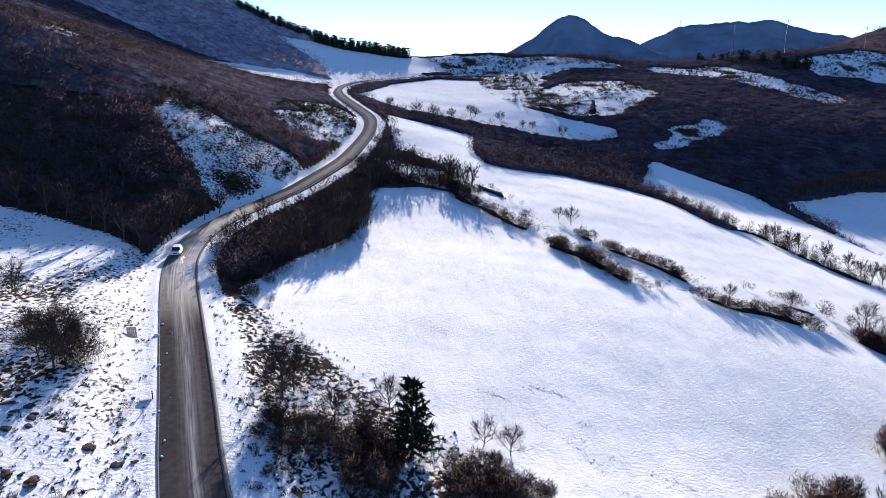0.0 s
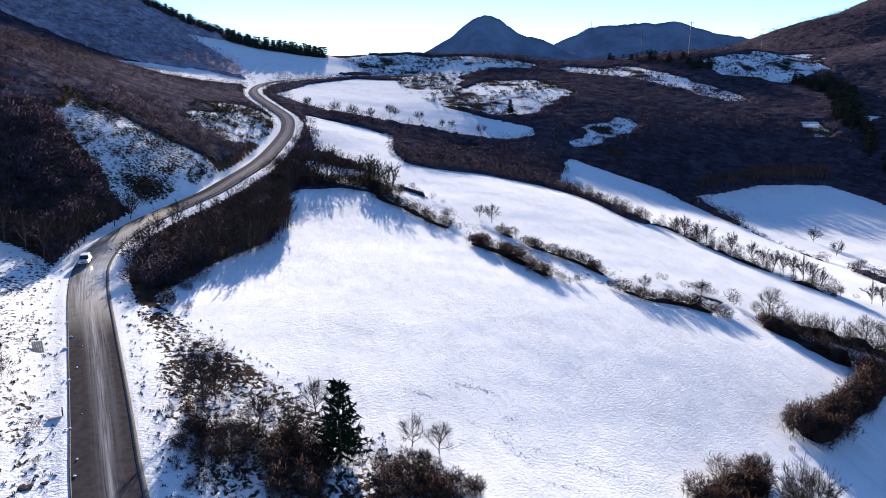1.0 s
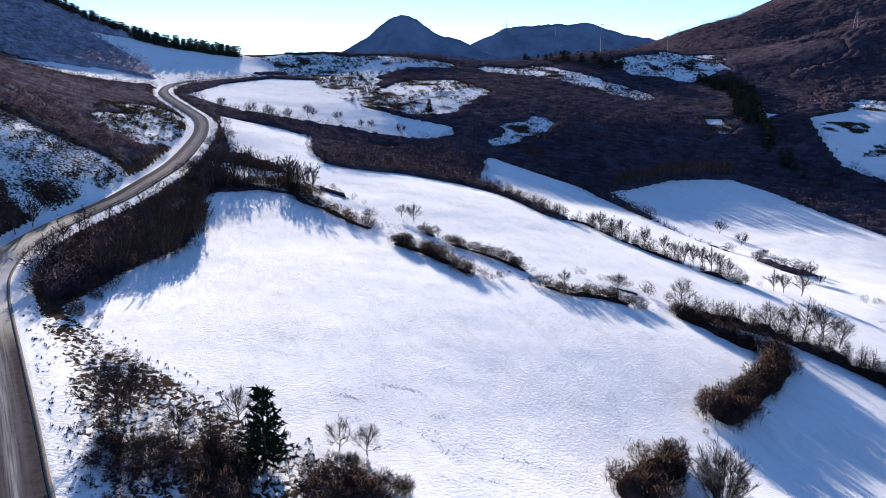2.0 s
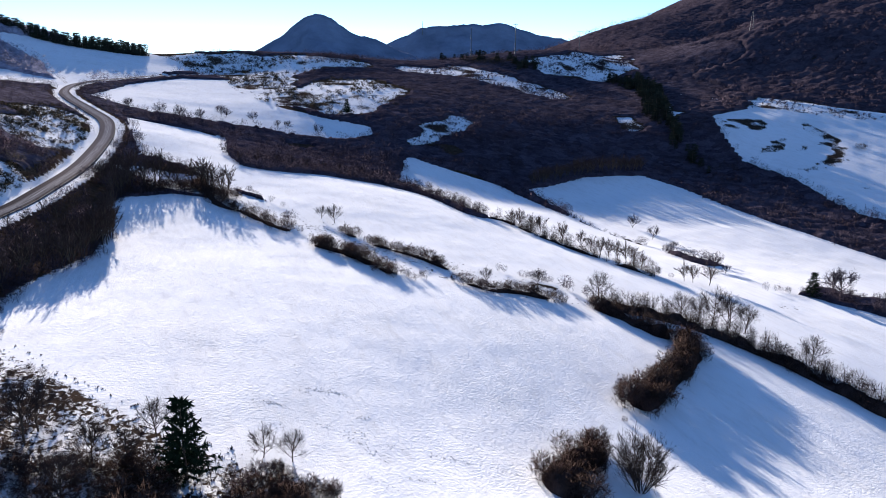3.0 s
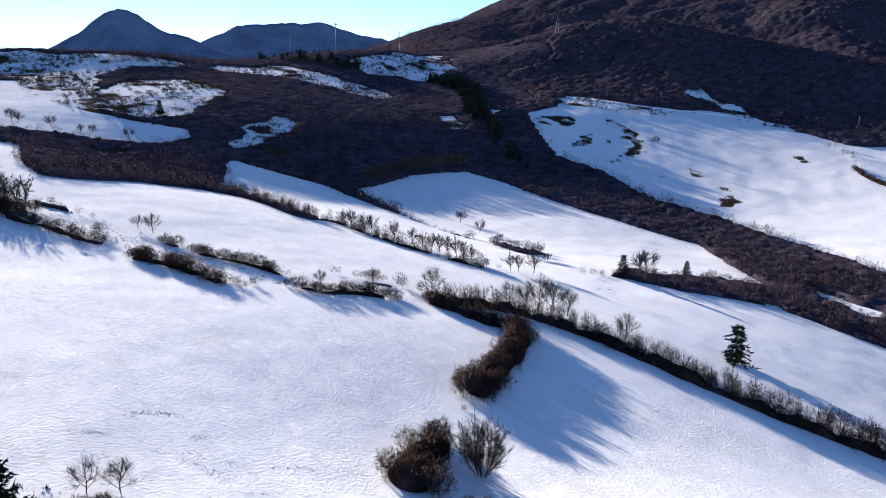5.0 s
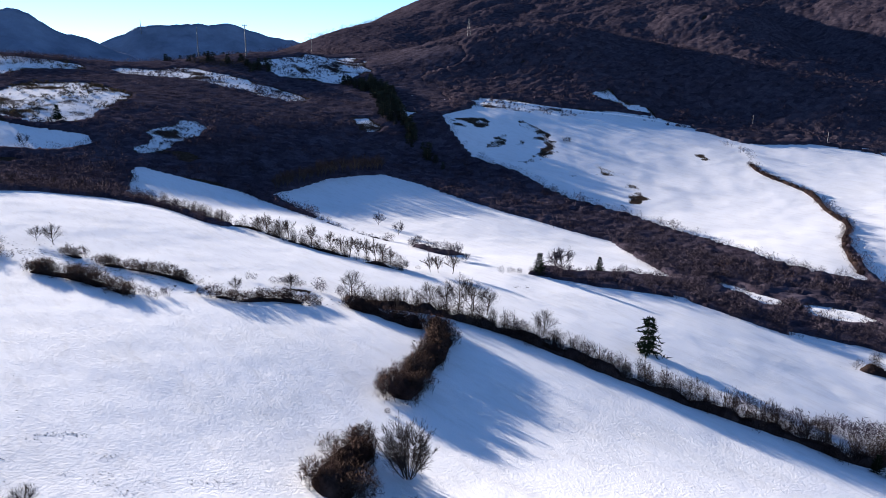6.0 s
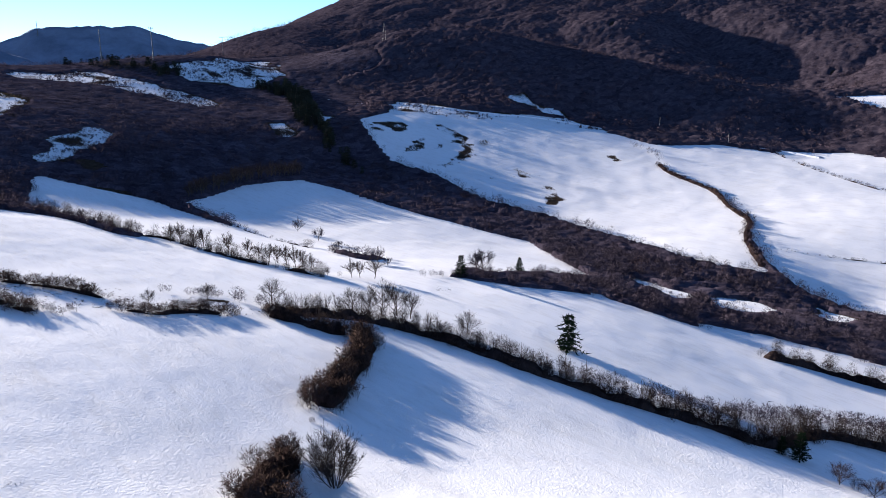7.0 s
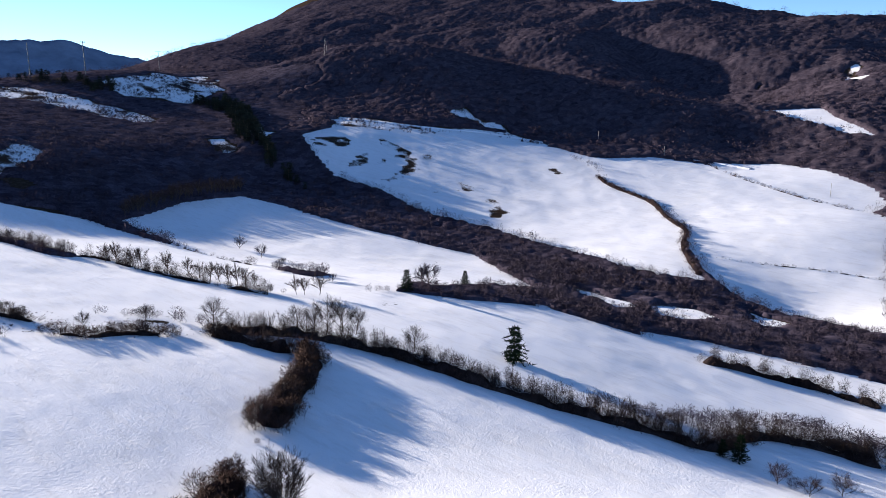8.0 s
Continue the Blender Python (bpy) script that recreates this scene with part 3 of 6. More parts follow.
TREES = {
    "corner_bush": [(124.3, 25.4, 4.4), (123.5, 20.1, 4.0), (130.5, 16.2, 4.8)],
    "willow": [(48.4, 64.8, 8.6)],
    "bare_tree": [(116.7, 103.3, 7.3), (112.9, 123.1, 9.2), (109.7, 125.3, 9.7), (114.8, 120.2, 7.4), (107.8, 127.6, 6.7), (104.2, 129.5, 7.4), (4.5, 71.2, 4.2), (7.5, 70.3, 4.3), (-6.2, 76.1, 5.2), (-18.6, 75.8, 8.0), (-17.8, 78.3, 6.7), (-12.2, 72.1, 4.9), (-8.8, 69.9, 5.1), (-13.8, 65.2, 5.2), (-45.0, 76.2, 8.8), (-43.6, 76.7, 7.6), (-47.1, 77.2, 7.3), (-43.8, 81.1, 5.0), (-63.4, 99.7, 5.7), (-60.8, 96.5, 5.0), (36.9, 200.4, 6.3), (34.0, 205.0, 4.5), (90.4, 143.1, 7.2), (76.7, 148.4, 5.0), (62.5, 147.7, 4.2)],
    "round_tree": [(36.8, 463.2, 7.9), (73.0, 437.6, 8.3), (18.1, 471.0, 8.8), (21.4, 469.2, 7.2), (50.0, 450.3, 6.1), (56.1, 450.8, 6.2), (-16.0, 444.3, 9.0), (-5.5, 438.8, 9.7), (-33.2, 451.9, 7.7), (5.6, 448.0, 8.3), (189.8, 163.8, 7.7), (189.6, 160.2, 9.8), (184.2, 266.8, 6.7), (178.8, 244.1, 6.8), (170.6, 219.7, 4.8), (162.0, 186.6, 5.6), (159.2, 187.8, 4.7), (160.5, 179.3, 3.8)],
    "row_tree": [(107.0, 230.6, 7.0), (109.8, 228.5, 8.3), (112.3, 224.1, 7.8), (114.4, 221.5, 7.8), (117.4, 211.0, 8.0), (118.9, 200.3, 7.3), (120.9, 197.8, 6.1), (121.8, 193.3, 6.8), (123.4, 190.6, 7.1), (124.3, 187.0, 7.4), (125.1, 183.4, 7.8), (125.8, 180.6, 6.9), (125.5, 176.2, 6.4), (126.0, 168.2, 3.7), (132.0, 163.9, 6.6), (134.4, 162.9, 6.3), (138.4, 160.9, 7.5), (95.1, 277.1, 5.0)],
    "conifer": [(-3.2, 67.4, 9.2), (169.8, 153.2, 8.0), (203.9, 154.7, 6.3), (129.1, 33.3, 5.8), (102.3, 492.1, 10.2), (128.6, 36.3, 3.8)],
    "spruce": [(135.1, 87.6, 9.6)],
}
CAR_AT = (-50.9, 134.8)
PYLONS = [(331, 840), (368, 792), (654, 1142)]
POLES = [(559, 282), (543, 217), (489, 88)]
LATTICE = (579, 645)
MAST = (1172, 3667, 252)
SLAB = (-42.1, 90.4)
POST = (-32.4, 72.8)


# ---- numeric helpers ----
def smooth(a, b, x):
    t = np.clip((x - a) / (b - a), 0, 1)
    return t * t * (3 - 2 * t)


def lattice(x, y, seed):
    ix, iy = np.floor(x).astype(np.int64), np.floor(y).astype(np.int64)
    fx, fy = x - ix, y - iy
    fx, fy = fx * fx * (3 - 2 * fx), fy * fy * (3 - 2 * fy)

    def h(i, j):
        n = (i * 374761393 + j * 668265263 + seed * 1274126177) & 0x7FFFFFFF
        n = ((n ^ (n >> 13)) * 1103515245) & 0x7FFFFFFF
        return ((n ^ (n >> 16)) & 0xFFFF) / 65535.0
    return (h(ix, iy) * (1 - fx) + h(ix + 1, iy) * fx) * (1 - fy) + (h(ix, iy + 1) * (1 - fx) + h(ix + 1, iy + 1) * fx) * fy


def fbm(x, y, size, octaves=4, seed=1):
    total, amp = np.zeros_like(x), 0.5
    for k in range(octaves):
        total += amp * (lattice(x / size * 2 ** k + 17.3 * k, y / size * 2 ** k + 9.1 * k, seed + k) * 2 - 1)
        amp *= 0.5
    return total


def spline(points, step):
    """A smooth curve through points, sampled about every step metres."""
    pts = [np.array(q, float) for q in points]
    pts = [2 * pts[0] - pts[1], *pts, 2 * pts[-1] - pts[-2]]
    out = []
    for a, b, c, d in zip(pts, pts[1:], pts[2:], pts[3:]):
        n = max(2, int(np.linalg.norm(c - b) / step))
        for k in range(n):
            t = k / n
            out.append(0.5 * (2 * b + (c - a) * t + (2 * a - 5 * b + 4 * c - d) * t * t + (3 * b - a - 3 * c + d) * t ** 3))
    out.append(pts[-2])
    return np.array(out)


def edge_distance(x, y, line, closed=True):
    """Distance to a polyline, with the index of the nearest piece."""
    best, at = np.full(x.shape, 1e9), np.zeros(x.shape)
    pts = np.array(line, float)
    n = len(pts)
    for i in range(n if closed else n - 1):
        a, b = pts[i], pts[(i + 1) % n]
        d = b - a
        t = np.clip(((x - a[0]) * d[0] + (y - a[1]) * d[1]) / max(1e-9, d @ d), 0, 1)
        q = (x - a[0] - t * d[0]) ** 2 + (y - a[1] - t * d[1]) ** 2
        near = q < best
        best, at = np.where(near, q, best), np.where(near, i + t, at)
    return np.sqrt(best), at


def inside(x, y, line):
    """Metres inside a closed outline; negative outside."""
    pts = np.array(line, float)
    odd = np.zeros(x.shape, bool)
    for i in range(len(pts)):
        (ax, ay), (bx, by) = pts[i - 1], pts[i]
        cross = ((ay > y) != (by > y)) & (x < (bx - ax) * (y - ay) / (by - ay + 1e-12) + ax)
        odd ^= cross
    lo, hi = pts.min(0) - 30, pts.max(0) + 30
    near = (x > lo[0]) & (x < hi[0]) & (y > lo[1]) & (y < hi[1])
    dist = np.full(x.shape, 30.0)
    if near.any():
        dist[near] = edge_distance(x[near], y[near], line)[0]
    return np.where(odd, dist, -dist)


# ---- terrain ----
KNOTS = np.array([q for line in LANDFORMS.values() for q in line], float)
SOFT = 35.0
_n = len(KNOTS)
_A = np.zeros((_n + 1, _n + 1))
_A[:_n, :_n] = -np.sqrt(((KNOTS[:, None, :2] - KNOTS[None, :, :2]) ** 2).sum(-1) + SOFT ** 2) + np.eye(_n) * 8.0
_A[:_n, _n] = _A[_n, :_n] = 1
WEIGHTS = np.linalg.solve(_A, np.append(KNOTS[:, 2], 0))


def landform(x, y):
    out = np.empty(len(x))
    for i in range(0, len(x), 20000):
        d = np.sqrt((x[i:i + 20000, None] - KNOTS[:, 0]) ** 2 + (y[i:i + 20000, None] - KNOTS[:, 1]) ** 2 + SOFT ** 2)
        out[i:i + 20000] = -d @ WEIGHTS[:-1] + WEIGHTS[-1]
    return out


LANE = spline(ROUTE, 3.0)
LANE_Z = landform(LANE[:, 0], LANE[:, 1])
for _ in range(30):
    LANE_Z[1:-1] = (LANE_Z[:-2] + 2 * LANE_Z[1:-1] + LANE_Z[2:]) / 4
ROAD_HALF = 2.75


def covers(x, y):
    """How far a place is clean field, rough ground and field edge (0..1), and metres to the middle of the road."""
    field, rough, hem = np.zeros_like(x), np.zeros_like(x), np.zeros_like(x)
    for line in FIELDS.values():
        d = inside(x, y, line)
        field = np.maximum(field, smooth(-1.2, 1.2, d))
        hem = np.maximum(hem, smooth(-8.0, -1.0, d))
    ragged = fbm(x, y, 30.0, 4, 44) * 14 * smooth(100, 300, np.hypot(x, y))
    for line in ROUGH.values():
        rough = np.maximum(rough, smooth(-5.0, 0.5, inside(x, y, line) + ragged))
    road = np.full(x.shape, 60.0)
    near = (x > -140) & (x < 160) & (y < 900) & (y > 20)
    road[near] = edge_distance(x[near], y[near], LANE[::2], False)[0]
    return field, rough, road, hem


def height(x, y, road=None):
    z = landform(x, y)
    out = np.hypot(x - 60, y - 100)
    z = z + fbm(x, y, 28.0, 3, 5) * 0.55 * smooth(30, 120, out) + fbm(x, y, 6.0, 2, 9) * 0.12
    # rounded spurs parted by narrow gullies on the far hills
    far = smooth(640, 980, np.hypot(x, y)) * smooth(380, 620, x) * smooth(0.62, 0.86, x / np.maximum(y, 1.0))
    folds = np.abs(fbm(x * 0.9 - y * 0.35, y * 0.5 + x * 0.25, 230.0, 2, 27)) * 2.0
    reach = np.hypot(x, y)
    z = z + far * (folds - 0.45) * (12 + 22 * smooth(900, 1150, reach)) * (1 - 0.8 * smooth(1250, 1450, reach))
    z = z + far * (np.abs(fbm(x, y, 95.0, 2, 29)) * 2.0 - 0.45) * 7
    z = z + fbm((x + y) * 0.22, (x - y) * 1.1, 24.0, 4, 63) * 0.45 * np.exp(-((x - 430) ** 2 / 110 ** 2 + (y - 270) ** 2 / 170 ** 2))
    if road is None:
        road = np.full(x.shape, 60.0)
        near = (x > -140) & (x < 160) & (y < 900) & (y > 20)
        if near.any():
            road[near] = edge_distance(x[near], y[near], LANE[::2], False)[0]
    near = road < 12
    if near.any():
        d, at = edge_distance(x[near], y[near], LANE, False)
        i = np.clip(at.astype(int), 0, len(LANE_Z) - 2)
        lane = LANE_Z[i] + (LANE_Z[i + 1] - LANE_Z[i]) * (at - i)
        k = smooth(4.2, 11.0, d)
        bank = 0.10 * np.exp(-((d - 3.5) / 0.4) ** 2)
        sunk = 0.06 + 0.5 * smooth(150, 260, np.hypot(x[near], y[near]))
        z[near] = z[near] * k + (lane - sunk + bank) * (1 - k)
    return z


def height_at(x, y):
    return float(height(np.array([float(x)]), np.array([float(y)]))[0])


def mesh_from(name, verts, tris, mat, corners=3, normals=None):
    me = bpy.data.meshes.new(name)
    verts, tris = np.asarray(verts, np.float32), np.asarray(tris, np.int32)
    me.vertices.add(len(verts))
    me.vertices.foreach_set("co", verts.ravel())
    me.loops.add(tris.size)
    me.loops.foreach_set("vertex_index", tris.ravel())
    me.polygons.add(len(tris))
    me.polygons.foreach_set("loop_start", np.arange(0, tris.size, corners, dtype=np.int32))
    me.materials.append(mat)
    me.update(calc_edges=True)
    if normals is not None:
        me.polygons.foreach_set("use_smooth", np.ones(len(tris), bool))
        me.normals_split_custom_set_from_vertices(np.asarray(normals, np.float32))
    return me


# ---- ground: one sheet in rings around the camera, finest across its view ----
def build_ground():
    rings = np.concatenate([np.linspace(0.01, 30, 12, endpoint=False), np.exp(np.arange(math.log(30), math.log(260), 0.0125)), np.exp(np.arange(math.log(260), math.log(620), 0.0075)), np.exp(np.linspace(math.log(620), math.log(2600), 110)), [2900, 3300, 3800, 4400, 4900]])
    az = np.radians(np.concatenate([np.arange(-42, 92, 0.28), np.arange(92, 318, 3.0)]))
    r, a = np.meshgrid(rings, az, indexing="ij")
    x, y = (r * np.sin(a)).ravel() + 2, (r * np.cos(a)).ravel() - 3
    field, rough, road, hem = covers(x, y)
    z = height(x, y, road)
    nr, na = len(rings), len(az)
    i, j = np.meshgrid(np.arange(nr - 1), np.arange(na), indexing="ij")
    q = np.stack([i * na + j, (i + 1) * na + j, (i + 1) * na + (j + 1) % na, i * na + (j + 1) % na], -1).reshape(-1, 4)[:, ::-1]
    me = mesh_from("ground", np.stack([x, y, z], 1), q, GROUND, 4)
    woods = 0.16 + 0.30 * smooth(-0.2, 0.5, fbm(x, y, 60.0, 3, 31)) * smooth(900, 500, np.hypot(x, y))
    # snow also lies on the narrow banks between two fields
    between = np.zeros_like(x)
    for line in FIELDS.values():
        between = between + smooth(-16.0, -2.0, inside(x, y, line))
    woods = np.maximum(woods, 0.85 * smooth(0.55, 0.95, between) * smooth(0, 20, x) * smooth(420, 300, np.hypot(x, y)))
    cov = np.maximum(np.maximum(woods, hem * 0.8), rough * (0.6 + 0.04 * smooth(150, 400, np.hypot(x, y)) + (0.2 + 0.4 * smooth(200, 420, np.hypot(x, y))) * fbm(x, y, 17.0, 4, 41)))
    cov = cov - 0.10 * smooth(-1, 3, inside(x, y, ROUGH["road_bank"])) * smooth(6, 9, road)
    for key in ("spur_clearing", "spur_clearing_b"):
        cov = cov - 0.14 * smooth(-2, 4, inside(x, y, ROUGH[key]) + fbm(x, y, 12.0, 3, 54) * 8)
    away = np.degrees(np.arctan2(x, y))
    cov = np.maximum(cov, (0.66 + 0.3 * fbm(x, y, 9.0, 3, 58)) * np.maximum(smooth(55, 40, np.hypot(x, y)), np.maximum(smooth(94, 100, away), smooth(-42, -48, away))))
    verge = smooth(7.5, 5.5, road)
    thin = smooth(290, 380, np.hypot(x, y)) * smooth(150, 230, x)
    cov = np.maximum(np.maximum(cov, field * (1.3 - thin * (0.5 - 0.5 * fbm((x + y) * 0.3, x - y, 16.0, 3, 67)))), verge * 0.9)
    for line in BARE.values():
        cov = cov + (0.46 + 0.5 * fbm(x, y, 6.0, 3, 53) - cov) * smooth(-3.5, 1.5, inside(x, y, line) + fbm(x, y, 11.0, 3, 52) * 8 * smooth(150, 350, np.hypot(x, y)))
    for line in TRODDEN.values():
        d = edge_distance(x, y, spline(line, 8.0), False)[0]
        cov = np.minimum(cov, 0.66 + 0.3 * fbm(x, y, 6.0, 2, 59) + d * 0.5)
    att = me.attributes.new("cover", "FLOAT", "POINT")
    att.data.foreach_set("value", cov.astype(np.float32))
    me.polygons.foreach_set("use_smooth", np.ones(len(q), bool))
    tagged(new("ground", me), "snow-covered valley ground of fields, banks and scrubby slopes", "ground", kind="structure")


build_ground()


# ---- road ----
def build_road():
    n = len(LANE)
    way = np.gradient(LANE, axis=0)
    way /= np.linalg.norm(way, axis=1)[:, None]
    side = np.stack([way[:, 1], -way[:, 0]], 1)
    run = np.concatenate([[0], np.cumsum(np.linalg.norm(np.diff(LANE, axis=0), axis=1))])
    across = np.linspace(-ROAD_HALF, ROAD_HALF, 9)
    v, uv = [], []
    for o in across:
        p = LANE + side * o
        v.append(np.column_stack([p, LANE_Z + 0.06 - 0.02 * (o / ROAD_HALF) ** 2]))
        uv.append(np.column_stack([np.full(n, o), run]))
    v, uv = np.concatenate(v), np.concatenate(uv)
    k = len(across)
    j, i = np.meshgrid(np.arange(k - 1), np.arange(n - 1), indexing="ij")
    q = np.stack([j * n + i, (j + 1) * n + i, (j + 1) * n + i + 1, j * n + i + 1], -1).reshape(-1, 4)
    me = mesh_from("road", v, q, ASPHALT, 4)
    layer = me.uv_layers.new(name="UVMap")
    layer.data.foreach_set("uv", uv[q.ravel()].astype(np.float32).ravel())
    me.polygons.foreach_set("use_smooth", np.ones(len(q), bool))
    tagged(new("road", me), "wet grey asphalt country road with salt streaks", "road", kind="structure")


build_road()


# ---- vegetation templates: all unit height ----
def blades(rng, count, base_r, top_r, low, width, lean=0.5):
    """Thin upright triangles spreading from a clump's foot."""
    a = rng.uniform(0, 2 * math.pi, count)
    rb = base_r * np.sqrt(rng.uniform(0, 1, count))
    rt = top_r * np.sqrt(rng.uniform(0.05, 1, count))
    a2 = a + rng.normal(0, 0.5, count)
    zt = rng.uniform(low, 1, count) * np.sqrt(np.clip(1.05 - (rt / top_r) ** 2 * 0.75, 0.1, 1))
    zb = rng.uniform(-0.08, lean, count) * zt
    foot = np.column_stack([rb * np.cos(a), rb * np.sin(a), zb])
    tip = np.column_stack([rt * np.cos(a2), rt * np.sin(a2), zt])
    turn = rng.uniform(0, 2 * math.pi, count)
    w = width * rng.uniform(0.5, 1.3, count)
    off = np.column_stack([np.cos(turn) * w, np.sin(turn) * w, np.zeros(count)])
    v = np.stack([foot - off, foot + off, tip], 1).reshape(-1, 3)
    return v, np.arange(len(v)).reshape(-1, 3)


def joined(parts):
    v, f, base = [], [], 0
    for a, b in parts:
        v.append(a)
        f.append(b + base)
        base += len(a)
    return np.concatenate(v), np.concatenate(f)


def rounded(v, f):
    """Turns every twig's face outwards, with normals like those of a round crown."""
    n = v - np.array([0, 0, 0.45])
    n = n / (np.linalg.norm(n, axis=1)[:, None] + 1e-9)
    n /= np.linalg.norm(n, axis=1)[:, None]
    a, b, c = v[f[:, 0]], v[f[:, 1]], v[f[:, 2]]
    back = (np.cross(b - a, c - a) * n[f[:, 0]]).sum(1) < 0
    f = np.where(back[:, None], f[:, ::-1], f)
    return v, f, n


def scatter_mesh(name, templates, x, y, z, size, spread, rng, mat):
    """Many clumps joined into one mesh."""
    pick = rng.integers(0, len(templates), len(x))
    turn = rng.uniform(0, 2 * math.pi, len(x))
    V, Fs, N, base = [], [], [], 0
    for k, (tv, tf, tn) in enumerate(templates):
        s = np.where(pick == k)[0]
        if not len(s):
            continue
        c, sn = np.cos(turn[s])[:, None], np.sin(turn[s])[:, None]
        w = (size[s] * spread[s])[:, None]
        vx = (tv[None, :, 0] * c - tv[None, :, 1] * sn) * w + x[s][:, None]
        vy = (tv[None, :, 0] * sn + tv[None, :, 1] * c) * w + y[s][:, None]
        vz = tv[None, :, 2] * size[s][:, None] + z[s][:, None]
        V.append(np.stack([vx, vy, vz], -1).reshape(-1, 3))
        nx, ny = tn[None, :, 0] * c - tn[None, :, 1] * sn, tn[None, :, 0] * sn + tn[None, :, 1] * c
        N.append(np.stack([nx, ny, np.broadcast_to(tn[None, :, 2], nx.shape)], -1).reshape(-1, 3))
        Fs.append((tf[None] + (np.arange(len(s)) * len(tv))[:, None, None]).reshape(-1, 3) + base)
        base += len(s) * len(tv)
    me = mesh_from(name, np.concatenate(V), np.concatenate(Fs), mat, 3, np.concatenate(N))
    return new(name, me)


def twigs(rng, count, radius, length, width, low=0.12):
    """A fuzzy crown of short twigs pointing up and outwards."""
    d = rng.normal(0, 1, (count, 3))
    d /= np.linalg.norm(d, axis=1)[:, None]
    reach = rng.uniform(0.25, 1, count) ** 0.45
    lump = 0.8 + 0.25 * np.sin(d[:, 0] * 5 + rng.uniform(0, 6)) * np.cos(d[:, 1] * 4 + rng.uniform(0, 6))
    mid = (1 + low) / 2
    p = d * (reach * lump)[:, None] * np.array([radius, radius, (1 - low) / 2 * 0.92]) + np.array([0, 0, mid])
    way = d * np.array([0.8, 0.8, 0.5]) + np.array([0, 0, 0.55]) + rng.normal(0, 0.45, (count, 3))
    way /= np.linalg.norm(way, axis=1)[:, None]
    side = np.cross(way, rng.normal(0, 1, (count, 3)))
    side /= np.linalg.norm(side, axis=1)[:, None]
    w = (width * rng.uniform(0.5, 1.4, count))[:, None]
    n = (length * rng.uniform(0.6, 1.4, count))[:, None]
    p = p - way * n * 0.5
    v = np.stack([p - side * w, p + side * w, p + way * n], 1).reshape(-1, 3)
    return v, np.arange(len(v)).reshape(-1, 3)


rng = np.random.default_rng(7)
FUZZ = [rounded(*joined([twigs(rng, 24, 0.5, 0.15, 0.02, 0.1)])) for _ in range(10)]
FINE = [rounded(*joined([twigs(rng, 118, 0.5, 0.15, 0.0125, 0.05), blades(rng, 12, 0.3, 0.5, 0.5, 0.008)])) for _ in range(8)]
MIDDLE = [rounded(*joined([twigs(rng, 36, 0.5, 0.16, 0.016, 0.05), blades(rng, 4, 0.3, 0.5, 0.5, 0.011)])) for _ in range(8)]
NEAR = [rounded(*joined([twigs(rng, 270, 0.5, 0.19, 0.0085, 0.05), blades(rng, 40, 0.3, 0.5, 0.5, 0.006, 0.1)])) for _ in range(8)]
HEDGE = [rounded(*joined([twigs(rng, 420, 0.55, 0.15, 0.0095, 0.0), blades(rng, 40, 0.4, 0.55, 0.6, 0.007)])) for _ in range(6)]
WHIPS = [rounded(*joined([blades(rng, 14, 0.2, 0.3, 0.6, 0.008, 0.0), twigs(rng, 130, 0.36, 0.14, 0.006, 0.22)])) for _ in range(6)]


def scrub(name, label, where, count, lo, hi, near, far, templates, mat, az=(-40, 90), grow=0.0, seed=1):
    """Scrub spread for the camera's view, off field and road, thinner on rough ground."""
    r = np.random.default_rng(seed)
    a, d = np.radians(r.uniform(*az, count)), np.exp(r.uniform(math.log(near), math.log(far), count))
    x, y = d * np.sin(a), d * np.cos(a)
    keep = where(x, y) & ~behind_hill(x, y)
    x, y, d = x[keep], y[keep], d[keep]
    field, rough, road, hem = covers(x, y)
    bushy = np.zeros_like(x)
    for line in THICKETS.values():
        bushy = np.maximum(bushy, smooth(-1.0, 1.5, inside(x, y, line)))
    for key in ("hedge_bank", "hedge_bank_b"):
        bushy = np.where(inside(x, y, ROUGH[key]) > -3.0, -1.0, bushy)
    rough = np.maximum(rough, bushy * (d < 130))
    for key in ("hedge_spur", "hedge_corner", "hedge_long", "hedge_main", "hedge_spur_low", "hedge_mid"):
        bushy = np.where(edge_distance(x, y, HEDGES[key], False)[0] < 4.5, -1.0, bushy)
    bushy = np.where((d < 110) & (x > -27) & (x < 15), -1.0, bushy)
    keep = (bushy >= 0) & (field < 0.1) & (road > 5.5) & (r.uniform(0, 1, len(x)) > rough * np.where(d > 180, 0.5, 0.95)) & (fbm(x, y, 45.0, 3, 31) < 0.33 + (d > 600) + (x < -30) + (x > 190))
    x, y, d = x[keep], y[keep], d[keep]
    size = r.uniform(lo, hi, len(x)) * (1 + grow * d / 1000) * (0.8 + 0.5 * lattice(x / 25, y / 25, 77)) * (1 - np.where(d > 330, 0.4, 0.62) * rough[keep]) * (1 - 0.45 * hem[keep] * (d < 260)) * (1 - 0.6 * np.exp(-((x + 95) ** 2 / 75 ** 2 + (y - 370) ** 2 / 130 ** 2)))
    ob = scatter_mesh(name, templates, x, y, height(x, y) - 0.1, size, r.uniform(0.9, 1.4, len(x)), r, mat)
    tagged(ob, label, "scrub", kind="stuff")
    return ob


def anywhere(x, y):
    return x < 1e9


